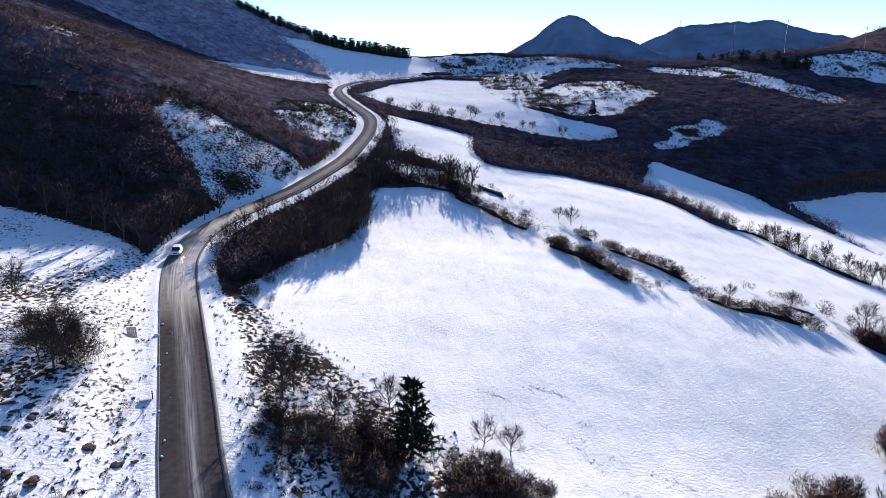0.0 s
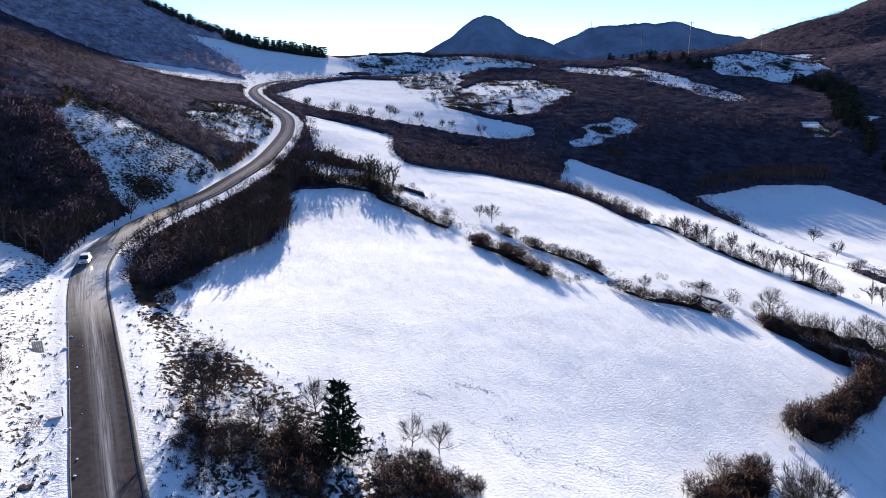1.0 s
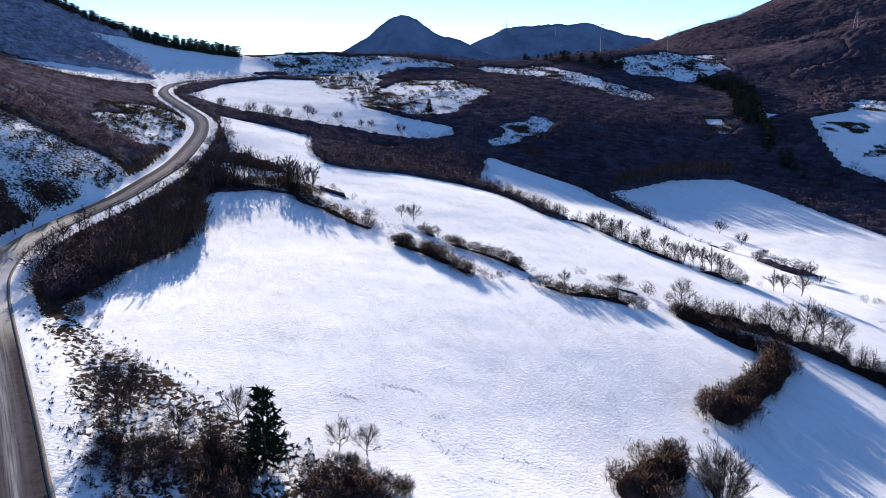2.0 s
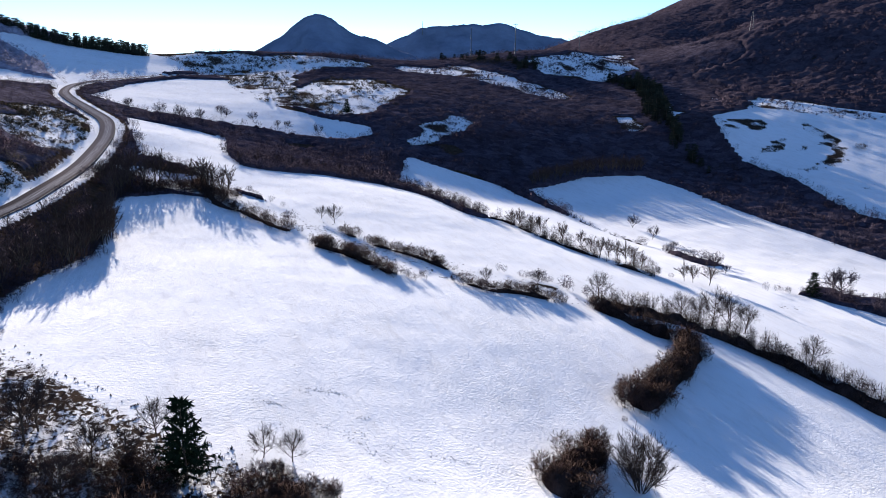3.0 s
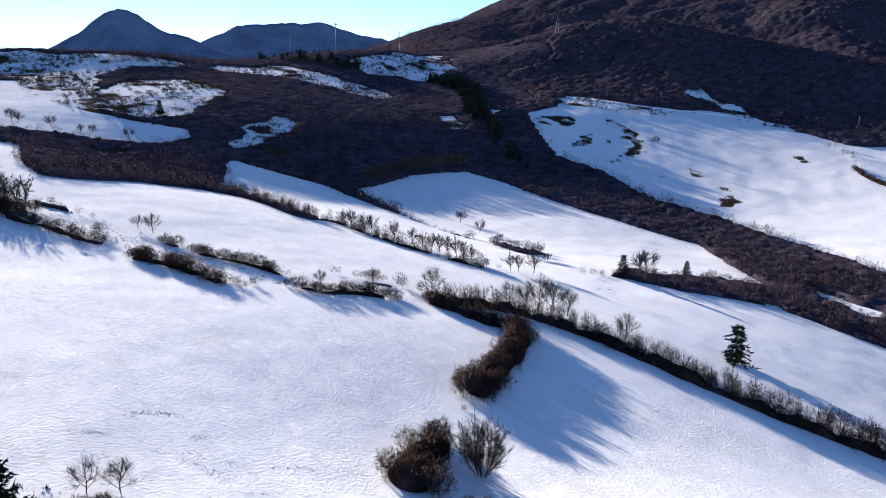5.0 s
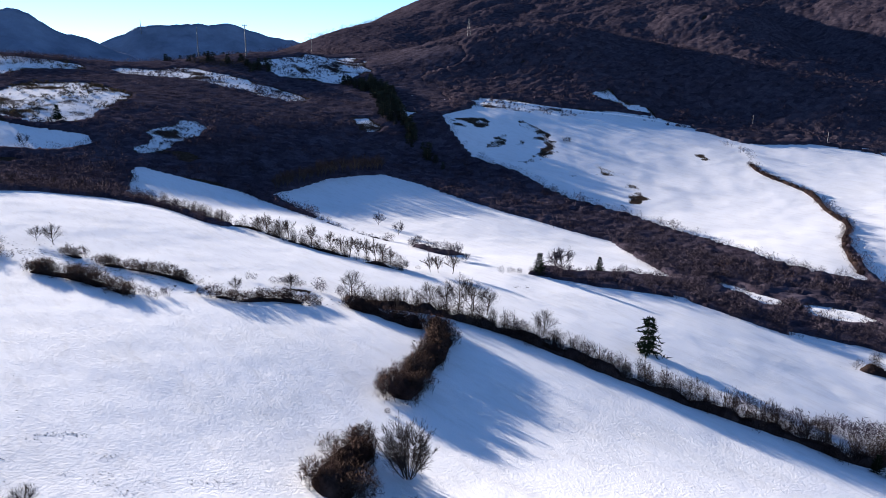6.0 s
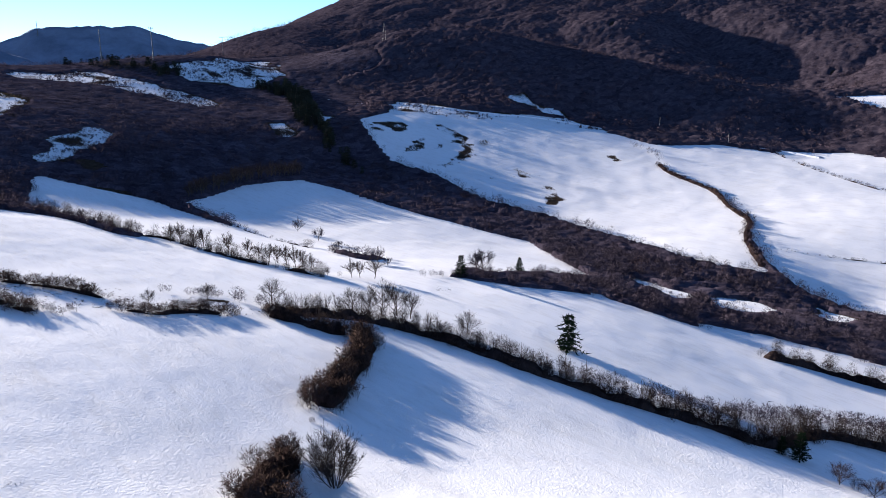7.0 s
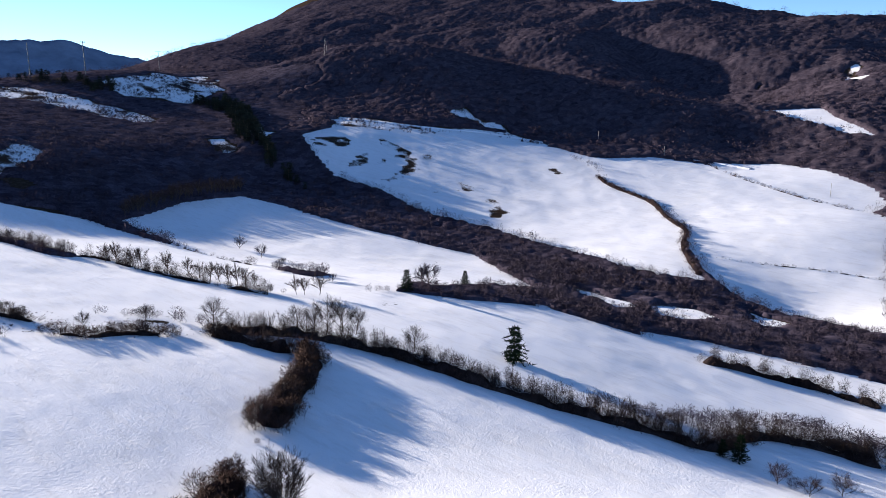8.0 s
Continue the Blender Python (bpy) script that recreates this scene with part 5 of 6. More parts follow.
TALL_TREES = [tree_thing(160 + k, 0.26, 7, 0.25, 0.45, TWIGS_DARK, "tall dark leafless tree at the edge of a thicket", 2.6, 160) for k in range(4)]
tall_spots = []
for key, low, high, gap in (("road_bend", 7, 10.0, 4.5), ("mound_north", 10.0, 13.0, 3.0), ("thicket_north", 4.5, 6.5, 6.0), ("field_west", 6.0, 9.5, 2.6), ("thicket_mid", 7.0, 10.0, 3.0), ("field_top", 8.5, 12.0, 2.5), ("field_top_back", 8.5, 12.0, 3.5), ("north_scrub", 4.5, 6.5, 7.0)):
    for q in spline(EDGE_TREES[key], gap):
        tall_spots.append((q[0] + random.uniform(-1, 1), q[1] + random.uniform(0, 2.5), random.uniform(low, high)))
stand(TALL_TREES, tall_spots, 1.1, "trees at the thicket edges")

PINE = conifer_thing("conifer", 204, 15, 0.33, "dark green pine among leafless bushes", -0.12, 0.45, 8, 0.042)
stand([PINE], TREES["conifer"], 1.0)
SPRUCE = conifer_thing("spruce", 210, 9, 0.42, "ragged dark spruce rising from a hedge", 0.35, 0.8, 6, 0.07)
stand([SPRUCE], TREES["spruce"], 1.0)
FAR_PINE = conifer_thing("far_conifer", 220, 6, 0.26, "dark conifer on a distant slope", 0.2, 0.45, 3, 0.13, FAR_NEEDLES)
far_spots = []
ridge_spots = [(q[0] + random.uniform(-3, 3), q[1] + random.uniform(-4, 10), random.uniform(8, 15)) for q in spline(SKYLINE, 2.0) for _ in range(2)]
RIDGE_PINE = conifer_thing("ridge_conifer", 221, 6, 0.24, "dark conifer on the skyline above a snowy pasture", 0.2, 0.5, 3, 0.12, FAR_NEEDLES)
stand([RIDGE_PINE], ridge_spots, 1.0, "conifers on the skyline")
pine_line = np.array(PINES)
lo, hi = pine_line.min(0), pine_line.max(0)
while len(far_spots) < 210:
    x, y = random.uniform(lo[0], hi[0]), random.uniform(lo[1], hi[1])
    if inside(np.array([x]), np.array([y]), PINES)[0] > 0:
        far_spots.append((x, y, random.uniform(5, 12)))
for k in range(40):
    far_spots.append((random.uniform(330, 520), random.uniform(880, 960), random.uniform(6, 11)))
far_spots += [(x + random.uniform(-6, 6), y + random.uniform(-6, 6), random.uniform(6, 12)) for x, y in [(349, 768), (350, 748), (352, 730), (363, 735), (343, 718), (358, 714), (319, 836), (327, 801), (337, 774), (307, 876)] for _ in range(4)]
stand([FAR_PINE], far_spots, 1.15, "conifers on the far slopes")


# ---- hedges ----
def along(line, gap, side, rng):
    p = spline(line, gap)
    return p + rng.uniform(-side, side, p.shape)


SHRUBS = [mesh_from("shrub", v, f, m, 3, n) for k, (v, f, n) in enumerate(HEDGE) for m in ((TWIGS_DARK, TWIGS_RED)[k % 6 == 5],)]
WHIP_MESHES = [mesh_from("sapling", v, f, TWIGS_PALE, 3, n) for v, f, n in WHIPS]


SLIM_SPOTS = []


CLUMPED = ("hedge_north", "hedge_lower", "hedge_bank_top", "hedge_main", "hedge_third", "hedge_thin", "hedge_terrace", "hedge_top", "hedge_upper")


def clumpy(x, y):
    """Bushes stand in clumps: 0 in the gaps of a hedge, 1 where it is full."""
    return smooth(0.18, 0.48, 0.62 * lattice(x / 7.0, y / 7.0, 33) + 0.38 * lattice(x / 2.6, y / 2.6, 34))


def hedge_things(key, rows, low, high, whip_low, whip_high, whip_share, seed):
    """A near hedge of single shrubs, with bare saplings standing above it."""
    r = np.random.default_rng(seed)
    for row, (gap, side) in enumerate(rows):
        for q in along(HEDGES[key], gap, side, r):
            full = float(clumpy(np.array([q[0]]), np.array([q[1]]))[0]) if key in CLUMPED else 1.0
            h = r.uniform(low, high) * (0.35 + 0.75 * full)
            if full < 0.12:
                continue
            ob = new("shrub", SHRUBS[r.integers(0, len(SHRUBS))])
            ob.matrix_basis = pose(q[0], q[1], height_at(*q) - 0.1, 0, 0, r.uniform(0, 360)) @ Matrix.Diagonal((h * 1.15, h * 1.15, h, 1))
            tagged(ob, "dense leafless brown hedge shrub beside a snowy field", "shrub", "hedge shrubs")
            for _ in range(int(whip_share + r.uniform())):
                w = r.uniform(whip_low, whip_high)
                x, y = q[0] + r.uniform(0, 1.5), q[1] + r.uniform(0, 1.5)
                if r.uniform() < 0.7:
                    SLIM_SPOTS.append((x, y, w))
                    continue
                ob = new("sapling", WHIP_MESHES[r.integers(0, len(WHIP_MESHES))])
                ob.matrix_basis = pose(x, y, height_at(x, y) - 0.1, 0, 0, r.uniform(0, 360)) @ Matrix.Diagonal((w * 0.8, w * 0.8, w, 1))
                tagged(ob, "pale leafless saplings rising out of a hedge", "sapling", "hedge saplings")


def hedge_mass(key, wide, tall, seed, broken=False, name="hedge_core"):
    """A closed, lumpy core along a hedge line, coloured dark in place of self-shading."""
    line = spline(HEDGES[key], 0.7)
    way = np.gradient(line, axis=0)
    way /= np.linalg.norm(way, axis=1)[:, None]
    side = np.stack([way[:, 1], -way[:, 0]], 1)
    n, k = len(line), 9
    run = np.arange(n) * 0.7
    ends = smooth(-0.5, 2.5, np.minimum(run, run[::-1]))
    if broken:
        ends = ends * clumpy(line[:, 0], line[:, 1])
    v = []
    for u in np.linspace(-1, 1, k):
        w = (0.85 if broken else 1.0) * wide * (0.8 + 0.5 * fbm(run, run * 0 + u * 2, 4.0, 3, seed)) * (0.4 + 0.6 * ends)
        p = line + side * (u * w)[:, None]
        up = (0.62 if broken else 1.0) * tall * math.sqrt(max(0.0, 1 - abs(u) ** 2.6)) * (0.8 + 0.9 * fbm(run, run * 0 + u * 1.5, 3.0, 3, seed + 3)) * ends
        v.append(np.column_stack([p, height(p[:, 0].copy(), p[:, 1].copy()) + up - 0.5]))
    i, j = np.meshgrid(np.arange(n - 1), np.arange(k - 1), indexing="ij")
    q = np.stack([j * n + i, (j + 1) * n + i, (j + 1) * n + i + 1, j * n + i + 1], -1).reshape(-1, 4)
    me = mesh_from(name, np.concatenate(v), q, CANOPY_SHADED, 4)
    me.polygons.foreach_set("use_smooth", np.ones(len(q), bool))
    tagged(new(name, me), "solid core of a leafless hedge, darkened in place of inner shade", "hedge", kind="stuff")


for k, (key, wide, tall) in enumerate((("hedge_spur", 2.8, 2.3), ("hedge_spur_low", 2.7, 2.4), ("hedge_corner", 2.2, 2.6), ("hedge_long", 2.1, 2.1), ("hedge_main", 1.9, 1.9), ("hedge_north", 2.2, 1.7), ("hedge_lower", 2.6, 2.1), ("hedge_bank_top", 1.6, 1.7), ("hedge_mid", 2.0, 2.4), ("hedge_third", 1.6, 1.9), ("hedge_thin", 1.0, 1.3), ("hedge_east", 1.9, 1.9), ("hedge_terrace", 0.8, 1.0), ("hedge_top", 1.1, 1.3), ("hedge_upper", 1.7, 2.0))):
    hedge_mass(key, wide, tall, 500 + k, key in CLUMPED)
hedge_things("hedge_spur", [(1.5, 1.3), (1.5, 2.4), (1.5, 2.8)], 2.2, 4.7, 3.5, 4.5, 0.0, 61)
hedge_things("hedge_spur_low", [(1.2, 1.6), (1.2, 2.6), (1.3, 3.0)], 2.2, 3.6, 3.5, 4.5, 0.0, 62)
hedge_things("hedge_corner", [(1.8, 0.9), (1.8, 1.3)], 2.6, 3.8, 4.0, 6.5, 0.6, 63)
hedge_things("hedge_long", [(1.9, 1.0)], 2.2, 3.0, 4.2, 6.4, 1.4, 64)
hedge_things("hedge_main", [(1.5, 1.7)], 2.2, 3.6, 3.0, 4.5, 0.06, 65)
hedge_things("hedge_lower", [(1.3, 2.3)], 2.6, 4.2, 3.0, 4.5, 0.0, 67)
hedge_things("hedge_bank_top", [(1.7, 1.6)], 2.0, 3.6, 3.0, 4.5, 0.05, 68)
SLIM_TREES = [tree_thing(180 + k, 0.21, 3, 0.15, 0.6, TWIGS_PALE, "slim bare sapling tree rising out of a hedge", 1.4, 60) for k in range(4)]
stand(SLIM_TREES, SLIM_SPOTS, 1.0, "slim hedge trees")


def hedge_stuff(key, gap, side, low, high, mat, label, seed, whips=0.0):
    r = np.random.default_rng(seed)
    p = along(HEDGES[key], gap, side, r)
    full = clumpy(p[:, 0], p[:, 1]) if key in CLUMPED else np.ones(len(p))
    p, full = p[full > 0.06], full[full > 0.06]
    ob = scatter_mesh("hedge", FINE, p[:, 0], p[:, 1], height(p[:, 0].copy(), p[:, 1].copy()) - 0.1, r.uniform(low, high, len(p)) * (0.4 + 0.7 * full), r.uniform(1.0, 1.4, len(p)), r, mat)
    tagged(ob, label, "hedge", kind="stuff")
    if whips:
        p = p[r.uniform(0, 1, len(p)) < whips] + 0.6
        ob = scatter_mesh("sapling_row", WHIPS, p[:, 0], p[:, 1], height(p[:, 0].copy(), p[:, 1].copy()) - 0.1, r.uniform(high * 1.3, high * 2.0, len(p)), r.uniform(0.7, 0.9, len(p)), r, TWIGS_PALE)
        tagged(ob, "row of pale bare saplings above a hedge", "sapling", kind="stuff")


hedge_stuff("hedge_long", 0.7, 2.5, 1.9, 3.2, TWIGS_DARK, "dense dark undergrowth of a long hedge", 78, 0.75)
hedge_stuff("hedge_main", 0.5, 1.9, 1.5, 3.0, TWIGS_DARK, "dense dark hedge on a snowy bank", 79)
hedge_stuff("hedge_lower", 0.45, 2.6, 1.8, 3.6, TWIGS_DARK, "dense dark bushes along the foot of a bank", 83)
hedge_stuff("hedge_bank_top", 0.6, 1.9, 1.4, 3.0, TWIGS_DARK, "dark bushes along the top of a bank", 84)
hedge_stuff("hedge_north", 0.5, 3.0, 1.6, 3.8, TWIGS_DARK, "uneven dark hedge along the top of a field", 80)
hedge_stuff("hedge_mid", 0.8, 2.0, 2.2, 3.4, TWIGS_DARK, "low brown hedge below a snowy field", 71, 0.5)
hedge_stuff("hedge_third", 0.7, 1.6, 1.4, 3.2, TWIGS_DARK, "thin brown hedge under a row of trees", 72, 0.5)
hedge_stuff("hedge_thin", 1.4, 0.8, 0.8, 2.0, TWIGS, "thin dark hedge between snowy fields", 73)
hedge_stuff("hedge_east", 0.7, 2.4, 1.6, 3.0, TWIGS_RED, "russet brown hedge winding between far fields", 74)
hedge_stuff("hedge_terrace", 1.4, 0.8, 0.7, 1.5, TWIGS, "low dark hedge along a field terrace", 75)
hedge_stuff("hedge_top", 1.8, 1.2, 1.0, 2.6, TWIGS_RED, "russet hedge along the top field", 76)
hedge_stuff("hedge_upper", 1.4, 1.4, 2.0, 3.4, TWIGS, "brown hedge between the upper fields", 77)


ob = new("round_bush", mesh_from("round_bush", *HEDGE[2][:2], JUNIPER, 3, HEDGE[2][2]))
ob.matrix_basis = pose(404.4, 342.1, height_at(404.4, 342.1) - 0.4) @ Matrix.Diagonal((8.0, 8.0, 5.2, 1))
tagged(ob, "dark round evergreen bush alone on a snowy slope", "bush")


# ---- poles, mast and lattice tower ----
def pylon(x, y, tall, turn):
    root = new("power_pole")
    part("shaft", mesh_from("shaft", *tube([(0, 0, -1), (0, 0, tall)], (tall * 0.016, tall * 0.010), 8), GREY_STEEL), root)
    arm = part("crossarm", mesh_from("crossarm", *tube([(-tall * 0.13, 0, tall * 0.96), (tall * 0.13, 0, tall * 0.97)], (tall * 0.008, tall * 0.008), 5), GREY_STEEL), root)
    for s in (-0.12, 0.0, 0.12):
        part("insulator", mesh_from("insulator", *tube([(s * tall, 0, tall * 0.97), (s * tall, 0, tall * 1.0)], (tall * 0.006, tall * 0.004), 5), CONCRETE), arm)
    root.matrix_basis = pose(x, y, height_at(x, y), 0, 0, turn)
    return tagged(root, "tall grey power pole with a crossarm on the ridge", "power pole", "power poles")


for (x, y), turn in zip(PYLONS, (70, 35, -20)):
    pylon(x, y, 36, turn)
for x, y in POLES:
    ob = new("utility_pole", mesh_from("utility_pole", *tube([(0, 0, -0.5), (0, 0, 4.5), (0, 0, 9)], (0.2, 0.17, 0.14), 7), CONCRETE))
    ob.matrix_basis = pose(x, y, height_at(x, y))
    tagged(ob, "pale concrete utility pole beside a snowy field", "utility pole", "utility poles")
tower = new("lattice_tower")
for sx, sy in ((1, 1), (1, -1), (-1, -1), (-1, 1)):
    part("leg", mesh_from("leg", *tube([(sx * 2, sy * 2, -0.5), (sx * 0.4, sy * 0.4, 22)], (0.16, 0.12), 4), GREY_STEEL), tower)
for k in range(5):
    a, b = 2 - 1.6 * k / 5, 2 - 1.6 * (k + 1) / 5
    for s in (1, -1):
        part("brace", mesh_from("brace", *tube([(a, s * a, k * 4.4), (-b, s * b, k * 4.4 + 4.4)], (0.09, 0.09), 4), GREY_STEEL), tower)
part("crossarm", mesh_from("crossarm", *tube([(-5, 0, 19), (5, 0, 19)], (0.18, 0.18), 4), GREY_STEEL), tower)
tower.matrix_basis = pose(*LATTICE, height_at(*LATTICE), 0, 0, 40)
tagged(tower, "grey lattice power tower on a wooded hillside", "lattice tower")
mast = new("mast", mesh_from("mast", *tube([(0, 0, -30), (0, 0, 45)], (2.0, 0.8), 6), GREY_STEEL))
mast.matrix_basis = pose(*MAST)
tagged(mast, "thin mast on a distant flat mountain top", "mast")


# ---- ground cover and stones ----
def tufts():
    """Dry grass tufts, heather and stones poking through thin snow."""
    r = np.random.default_rng(81)
    n = 42000
    a, d = np.radians(r.uniform(-38, 90, n)), np.exp(r.uniform(math.log(45), math.log(330), n))
    x, y = d * np.sin(a), d * np.cos(a)
    field, rough, road, hem = covers(x, y)
    keep = (road > 4.2) & ((rough > 0.6) & (field < 0.2) & (r.uniform(0, 1, n) < 0.55) | (road < 9) & (r.uniform(0, 1, n) < 0.12))
    x, y = x[keep], y[keep]
    base = [rounded(*joined([blades(r, 9, 0.35, 0.75, 0.4, 0.14, 0.0)])) for _ in range(6)]
    ob = scatter_mesh("grass_tufts", base, x, y, height(x, y) - 0.03, r.uniform(0.12, 0.45, len(x)), r.uniform(0.8, 1.8, len(x)), r, TWIGS_RED)
    tagged(ob, "dry brown grass tufts poking through thin snow", "grass", kind="stuff")


FIELD_GRASS = [(13.1, 88.4), (15.6, 87.7), (6.3, 84.6), (7.4, 84.4), (6.6, 78.9), (16.8, 81.6), (17.7, 80.6), (14.6, 76.9), (12.1, 78.8), (17.1, 72.5), (11.1, 87.7), (25.4, 71.9), (19.8, 73.9), (16.8, 71.4), (24.8, 71.7), (27.3, 71.0), (15.9, 65.8), (19.3, 66.8), (21.7, 66.4), (32.7, 68.6), (15.2, 75.0), (17.0, 76.7)]


def field_grass():
    """Small patches of dry grass standing out of a snow field."""
    r = np.random.default_rng(86)
    X, Y = [], []
    for k, (px, py) in enumerate(FIELD_GRASS):
        n = (80, 45, 26)[min(2, k // 2)]
        turn = r.uniform(-0.9, -0.1)
        u, v = r.normal(0, 0.9, n), r.normal(0, 0.3, n)
        X.append(px + u * math.cos(turn) - v * math.sin(turn))
        Y.append(py + u * math.sin(turn) + v * math.cos(turn))
    x, y = np.concatenate(X), np.concatenate(Y)
    base = [rounded(*joined([blades(r, 9, 0.5, 0.9, 0.3, 0.12, 0.0)])) for _ in range(4)]
    ob = scatter_mesh("field_grass", base, x, y, height(x, y) - 0.02, r.uniform(0.04, 0.13, len(x)), r.uniform(1.2, 2.4, len(x)), r, JUNIPER)
    tagged(ob, "patches of dry olive grass poking out of field snow", "grass", kind="stuff")


tufts()
field_grass()
ROCK = plain_material("dark_brown_rock", (0.035, 0.026, 0.021), (0.12, 0.095, 0.08), 2.5, 0.9, 0.0, 0.12)


def rock_mesh(seed):
    bm = bmesh.new()
    bmesh.ops.create_icosphere(bm, subdivisions=3, radius=0.5)
    for v in bm.verts:
        q = v.co * 3 + Vector((seed * 7.1, 0, 0))
        v.co *= 1 + 0.35 * noise.noise(q) + 0.15 * noise.noise(q * 2.7)
        v.co.z *= 0.6
    me = bpy.data.meshes.new("rock")
    bm.to_mesh(me)
    bm.free()
    me.materials.append(ROCK)
    return me


ROCKS = [rock_mesh(k) for k in range(5)]
rr = np.random.default_rng(91)
for key, count in (("rocks_a", 12), ("rocks_b", 14), ("rocks_c", 12)):
    line = np.array(BARE[key])
    lo, hi = line.min(0), line.max(0)
    placed = 0
    while placed < count:
        x, y = rr.uniform(lo[0] - 1, hi[0] + 1), rr.uniform(lo[1] - 1, hi[1] + 1)
        if inside(np.array([x]), np.array([y]), line)[0] < -1.0:
            continue
        s = rr.uniform(0.3, 1.0)
        ob = new("rock", ROCKS[rr.integers(0, 5)])
        ob.matrix_basis = pose(x, y, height_at(x, y) + 0.02 * s, rr.uniform(-15, 15), rr.uniform(-15, 15), rr.uniform(0, 360)) @ Matrix.Diagonal((s * 1.4, s, s * 0.45, 1))
        tagged(ob, "dark brown rock breaking through the snowy bank", "rock", "rocks of the outcrop")
        placed += 1


# ---- roadside ----
def box_mesh(name, sx, sy, sz, mat, bevel=0.02, top=None):
    """A bevelled block standing on its foot; top narrows its upper face."""
    bm = bmesh.new()
    bmesh.ops.create_cube(bm, size=1.0)
    for v in bm.verts:
        k = top if top and v.co.z > 0 else (1, 1)
        v.co = Vector((v.co.x * sx * k[0], v.co.y * sy * k[1], (v.co.z + 0.5) * sz))
    bmesh.ops.bevel(bm, geom=bm.edges[:], offset=bevel, segments=2, affect="EDGES")
    me = bpy.data.meshes.new(name)
    bm.to_mesh(me)
    bm.free()
    me.materials.append(mat)
    return me


WOOD = plain_material("weathered_planks", (0.20, 0.18, 0.16), (0.36, 0.33, 0.30), 3.0, 0.9, 0.0, 0.02)
SNOW = plain_material("packed_snow", (0.72, 0.74, 0.78), (0.82, 0.83, 0.86), 2.0, 0.85, 0.0, 0.05)
DARK_PLASTIC = plain_material("dark_plastic", (0.012, 0.012, 0.013), (0.03, 0.03, 0.032), 3.0, 0.5)
WHITE_PAINT = plain_material("white_car_paint", (0.72, 0.73, 0.74), (0.8, 0.8, 0.81), 0.8, 0.25)
TYRE = plain_material("tyre_rubber", (0.012, 0.012, 0.012), (0.025, 0.025, 0.025), 6.0, 0.85)
LAMP = plain_material("lamp_glass", (0.5, 0.5, 0.5), (0.65, 0.65, 0.66), 4.0, 0.1)
GLASS = plain_material("tinted_car_glass", (0.01, 0.012, 0.014), (0.02, 0.022, 0.025), 0.5, 0.06)

pallet = new("plank_panel")
for k in range(5):
    p = part("plank", box_mesh("plank", 0.22, 4.2, 0.05, WOOD, 0.008), pallet)
    p.location = (k * 0.25 - 0.5, 0.05 * (k % 2), 0.05)
for k in (-1, 1):
    p = part("batten", box_mesh("batten", 1.4, 0.09, 0.06, WOOD, 0.006), pallet)
    p.location = (0, k * 1.4, 0.0)
pallet.matrix_basis = pose(*SLAB, height_at(*SLAB) + 0.05, 12, 8, 28)
tagged(pallet, "weathered wooden plank panel lying on the snowy bank", "plank panel")

marker = new("roadside_post")
part("shaft", box_mesh("shaft", 0.12, 0.12, 1.0, DARK_PLASTIC, 0.015), marker)
cap = part("reflector", box_mesh("reflector", 0.13, 0.13, 0.2, WHITE_PAINT, 0.012), marker)
cap.location = (0, 0, 0.72)
marker.matrix_basis = pose(*POST, height_at(*POST) - 0.05)
tagged(marker, "dark plastic roadside post with a pale reflector", "roadside post")
culvert = new("culvert_wall", box_mesh("culvert_wall", 1.3, 0.3, 0.4, CONCRETE, 0.03))
culvert.matrix_basis = pose(POST[0] - 0.6, POST[1] - 0.6, height_at(POST[0] - 0.6, POST[1] - 0.6) - 0.15, 0, 0, 20)
tagged(culvert, "low snow-dusted concrete culvert wall beside the road", "culvert wall")


def lane_frame(i):
    way = LANE[i + 1] - LANE[i - 1]
    way /= np.linalg.norm(way)
    return LANE[i], np.array([way[1], -way[0]]), math.degrees(math.atan2(way[1], way[0]))


def kerb_line(offset, wide, tall, first, last, name, label, mat):
    """A low strip that follows the road's edge."""
    v, n = [], 0
    for i in range(first, last):
        p, side, _ = lane_frame(i)
        for o, up in ((-wide / 2, 0.0), (-wide / 2, tall), (wide / 2, tall), (wide / 2, 0.0)):
            q = p + side * (offset + o)
            v.append((q[0], q[1], LANE_Z[i] + (up or -0.6)))
        n += 1
    f = []
    for k in range(n - 1):
        for s in range(3):
            a = k * 4 + s
            f.append((a, a + 1, a + 5, a + 4))
    ob = new(name, mesh_from(name, v, f, mat, 4))
    tagged(ob, label, "kerb", kind="structure")


GRIT = plain_material("gritty_gutter", (0.10, 0.085, 0.07), (0.26, 0.235, 0.21), 5.0, 0.95, 0.0, 0.03)
kerb_line(ROAD_HALF + 0.24, 0.46, 0.09, 22, 180, "gutter_right", "gritty concrete gutter along the road edge", GRIT)
kerb_line(-ROAD_HALF - 0.10, 0.16, 0.065, 22, 180, "gutter_left", "gritty road edge with snow crust", GRIT)

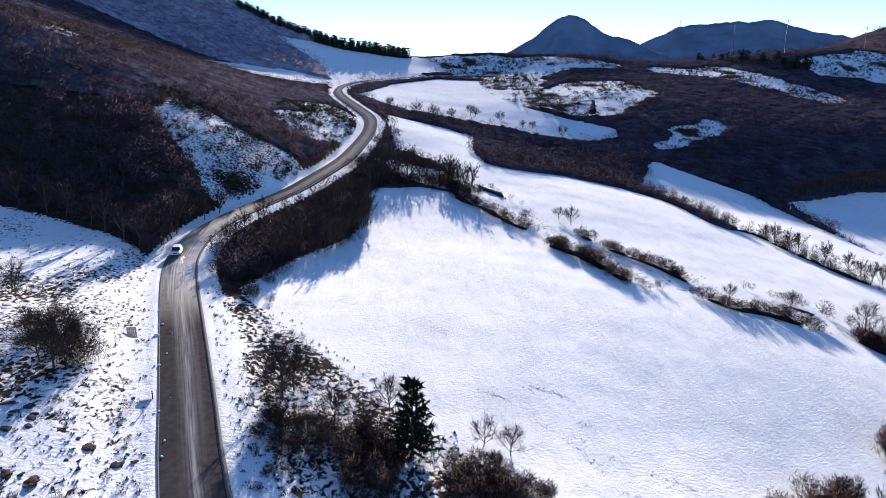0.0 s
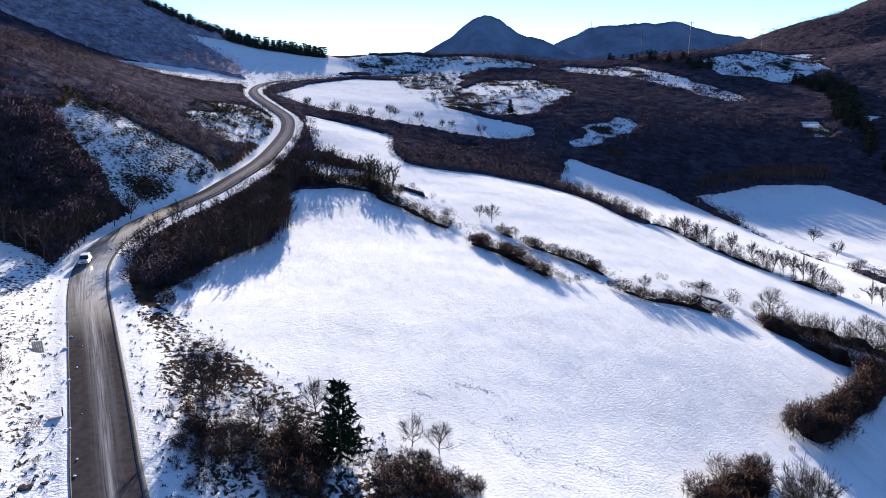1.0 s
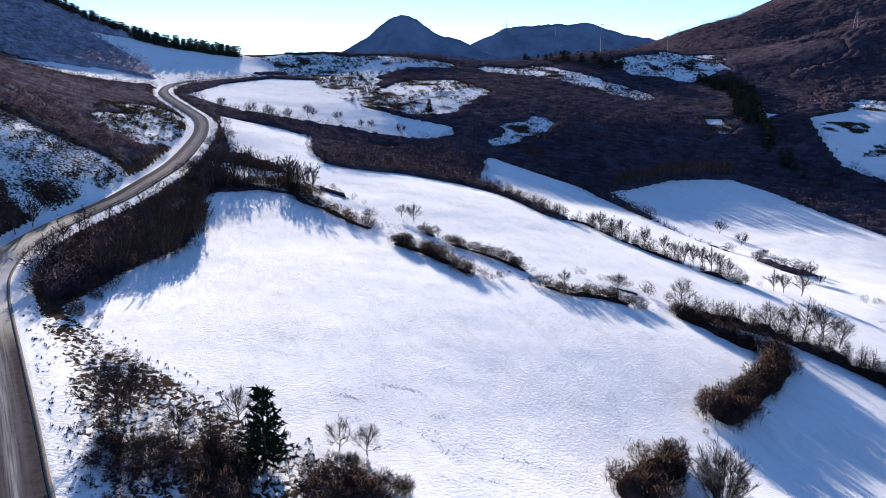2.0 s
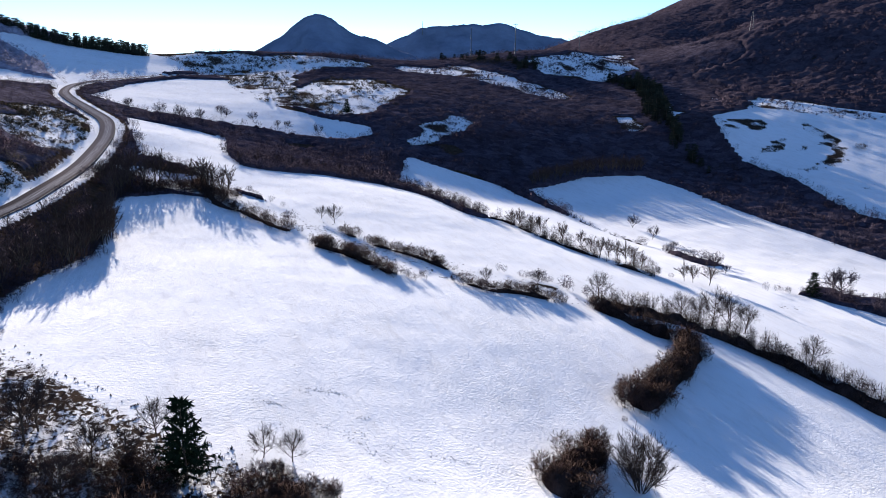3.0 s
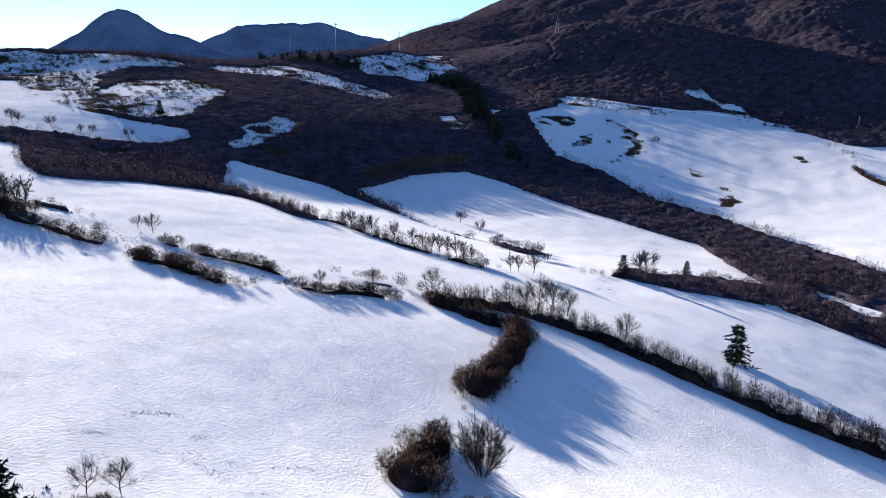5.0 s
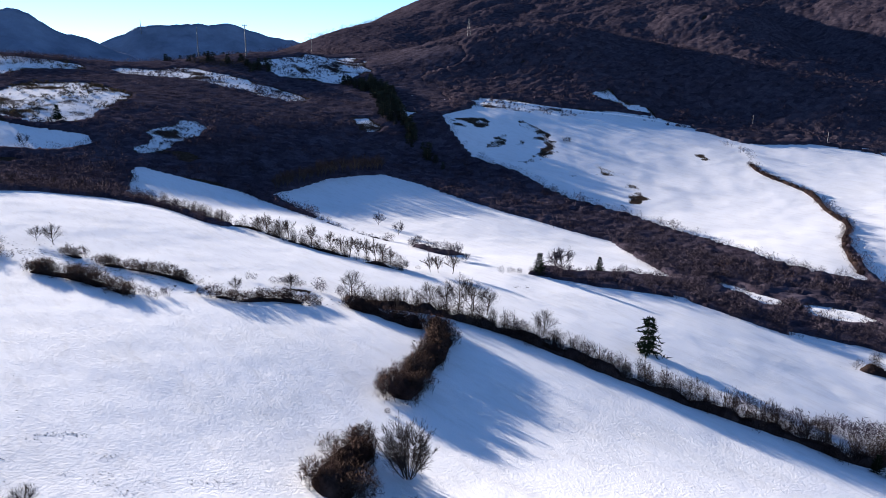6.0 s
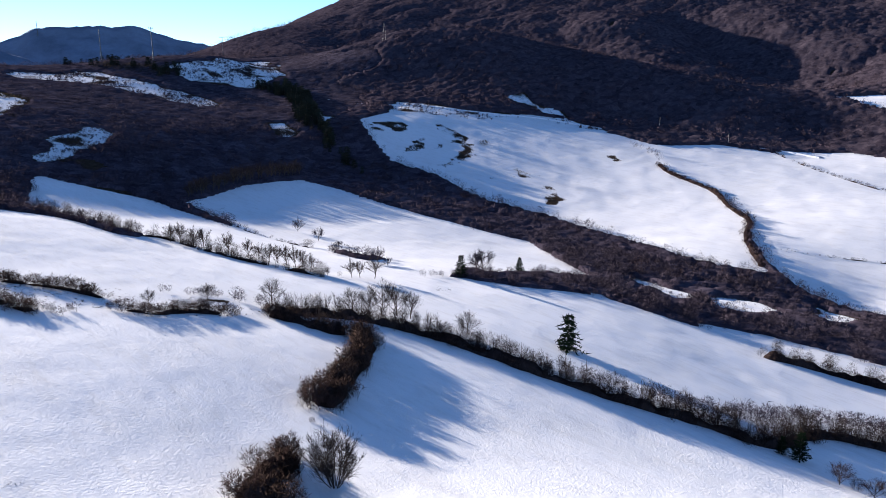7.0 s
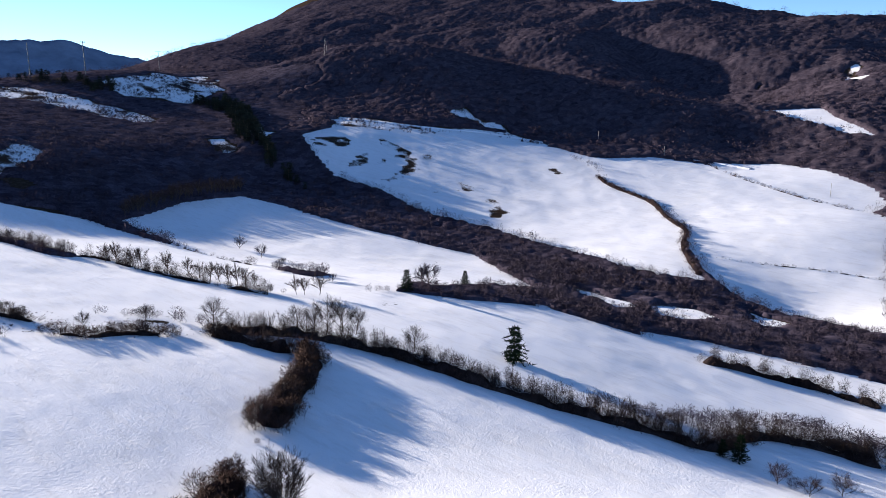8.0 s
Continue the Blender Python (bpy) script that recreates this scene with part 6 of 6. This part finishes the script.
# ploughed snow lumps on the road's edge
LUMPS = []
for k in range(4):
    bm = bmesh.new()
    bmesh.ops.create_icosphere(bm, subdivisions=2, radius=0.5)
    for v in bm.verts:
        v.co *= 1 + 0.3 * noise.noise(v.co * 2.5 + Vector((k * 5.0, 0, 0)))
        v.co.z *= 0.6
    me = bpy.data.meshes.new("snow_lump")
    bm.to_mesh(me)
    bm.free()
    me.materials.append(SNOW)
    LUMPS.append(me)
for k in range(40):
    i = int(rr.integers(36, 75))
    p, side, turn = lane_frame(i)
    q = p + side * (-ROAD_HALF + (rr.normal(-0.25, 0.3) if k < 32 else rr.uniform(0.3, 2.0)))
    s = 0.1 + 0.4 * rr.uniform() ** 2.5
    ob = new("snow_lump", LUMPS[k % 4])
    ob.matrix_basis = pose(q[0], q[1], LANE_Z[i] + 0.06 + s * 0.12, 0, 0, rr.uniform(0, 360)) @ Matrix.Diagonal((s, s * 1.5, s, 1))
    tagged(ob, "lump of ploughed snow on the asphalt edge", "snow lump", "snow lumps along the road")


# ---- car ----
def wheel_mesh(name, radius, width, mat):
    bm = bmesh.new()
    bmesh.ops.create_cone(bm, cap_ends=True, segments=20, radius1=radius, radius2=radius, depth=width)
    bmesh.ops.bevel(bm, geom=[e for e in bm.edges if abs(e.verts[0].co.z - e.verts[1].co.z) < 1e-4], offset=width * 0.18, segments=2, affect="EDGES")
    bmesh.ops.rotate(bm, verts=bm.verts[:], matrix=Matrix.Rotation(math.pi / 2, 3, "X"))
    me = bpy.data.meshes.new(name)
    bm.to_mesh(me)
    bm.free()
    me.materials.append(mat)
    return me


def build_car():
    car = new("car")
    b = part("body", box_mesh("body", 4.3, 1.8, 0.62, WHITE_PAINT, 0.12, (0.97, 0.95)), car)
    b.location = (0, 0, 0.32)
    c = part("cabin", box_mesh("cabin", 2.9, 1.66, 0.68, GLASS, 0.10, (0.74, 0.84)), car, "dark tinted cabin glass")
    c.location = (-0.45, 0, 0.92)
    r = part("roof", box_mesh("roof", 2.2, 1.42, 0.07, WHITE_PAINT, 0.03, (0.95, 0.92)), car, "white roof with roof rails")
    r.location = (-0.48, 0, 1.58)
    for s in (-1, 1):
        rail = part("rail", box_mesh("rail", 1.8, 0.05, 0.05, GREY_STEEL, 0.015), r)
        rail.location = (0, s * 0.6, 0.08)
        for x in (-1.35, 1.35):
            w = part("wheel", wheel_mesh("tyre", 0.34, 0.22, TYRE), car)
            w.location = (x, s * 0.82, 0.34)
            rim = part("rim", wheel_mesh("rim", 0.2, 0.23, GREY_STEEL), w)
        h = part("headlight", box_mesh("headlight", 0.12, 0.36, 0.16, LAMP, 0.03), car, "clear headlight glass")
        h.location = (2.09, s * 0.62, 0.66)
        m = part("mirror", box_mesh("mirror", 0.14, 0.2, 0.14, DARK_PLASTIC, 0.03), car)
        m.location = (0.75, s * 0.98, 0.98)
    g = part("grille", box_mesh("grille", 0.08, 0.8, 0.18, DARK_PLASTIC, 0.02), car, "dark front grille")
    g.location = (2.12, 0, 0.62)
    u = part("bumper", box_mesh("bumper", 0.2, 1.72, 0.22, DARK_PLASTIC, 0.05), car)
    u.location = (2.08, 0, 0.30)
    i = int(np.argmin(np.linalg.norm(LANE - np.array(CAR_AT), axis=1)))
    p, side, turn = lane_frame(i)
    q = p - side * 1.35
    car.matrix_basis = pose(q[0], q[1], LANE_Z[i] + 0.06, 0, 0, turn + 180)
    tagged(car, "white estate car with dark windows driving on wet asphalt", "car")


build_car()


# ---- far track and hut ----
def build_track():
    line = spline(TRACK, 6.0)
    z = height(line[:, 0].copy(), line[:, 1].copy())
    way = np.gradient(line, axis=0)
    way /= np.linalg.norm(way, axis=1)[:, None]
    side = np.stack([way[:, 1], -way[:, 0]], 1)
    v = np.concatenate([np.column_stack([line + side * o, z + up]) for o, up in ((-2.6, -0.6), (-2.2, 0.45), (2.2, 0.45), (2.6, -0.6))])
    n = len(line)
    q = [(k * n + i, (k + 1) * n + i, (k + 1) * n + i + 1, k * n + i + 1) for k in range(3) for i in range(n - 1)]
    tagged(new("track", mesh_from("track", v, q, SNOW, 4)), "snowy farm track along the foot of the wooded hill", "track", kind="structure")


build_track()
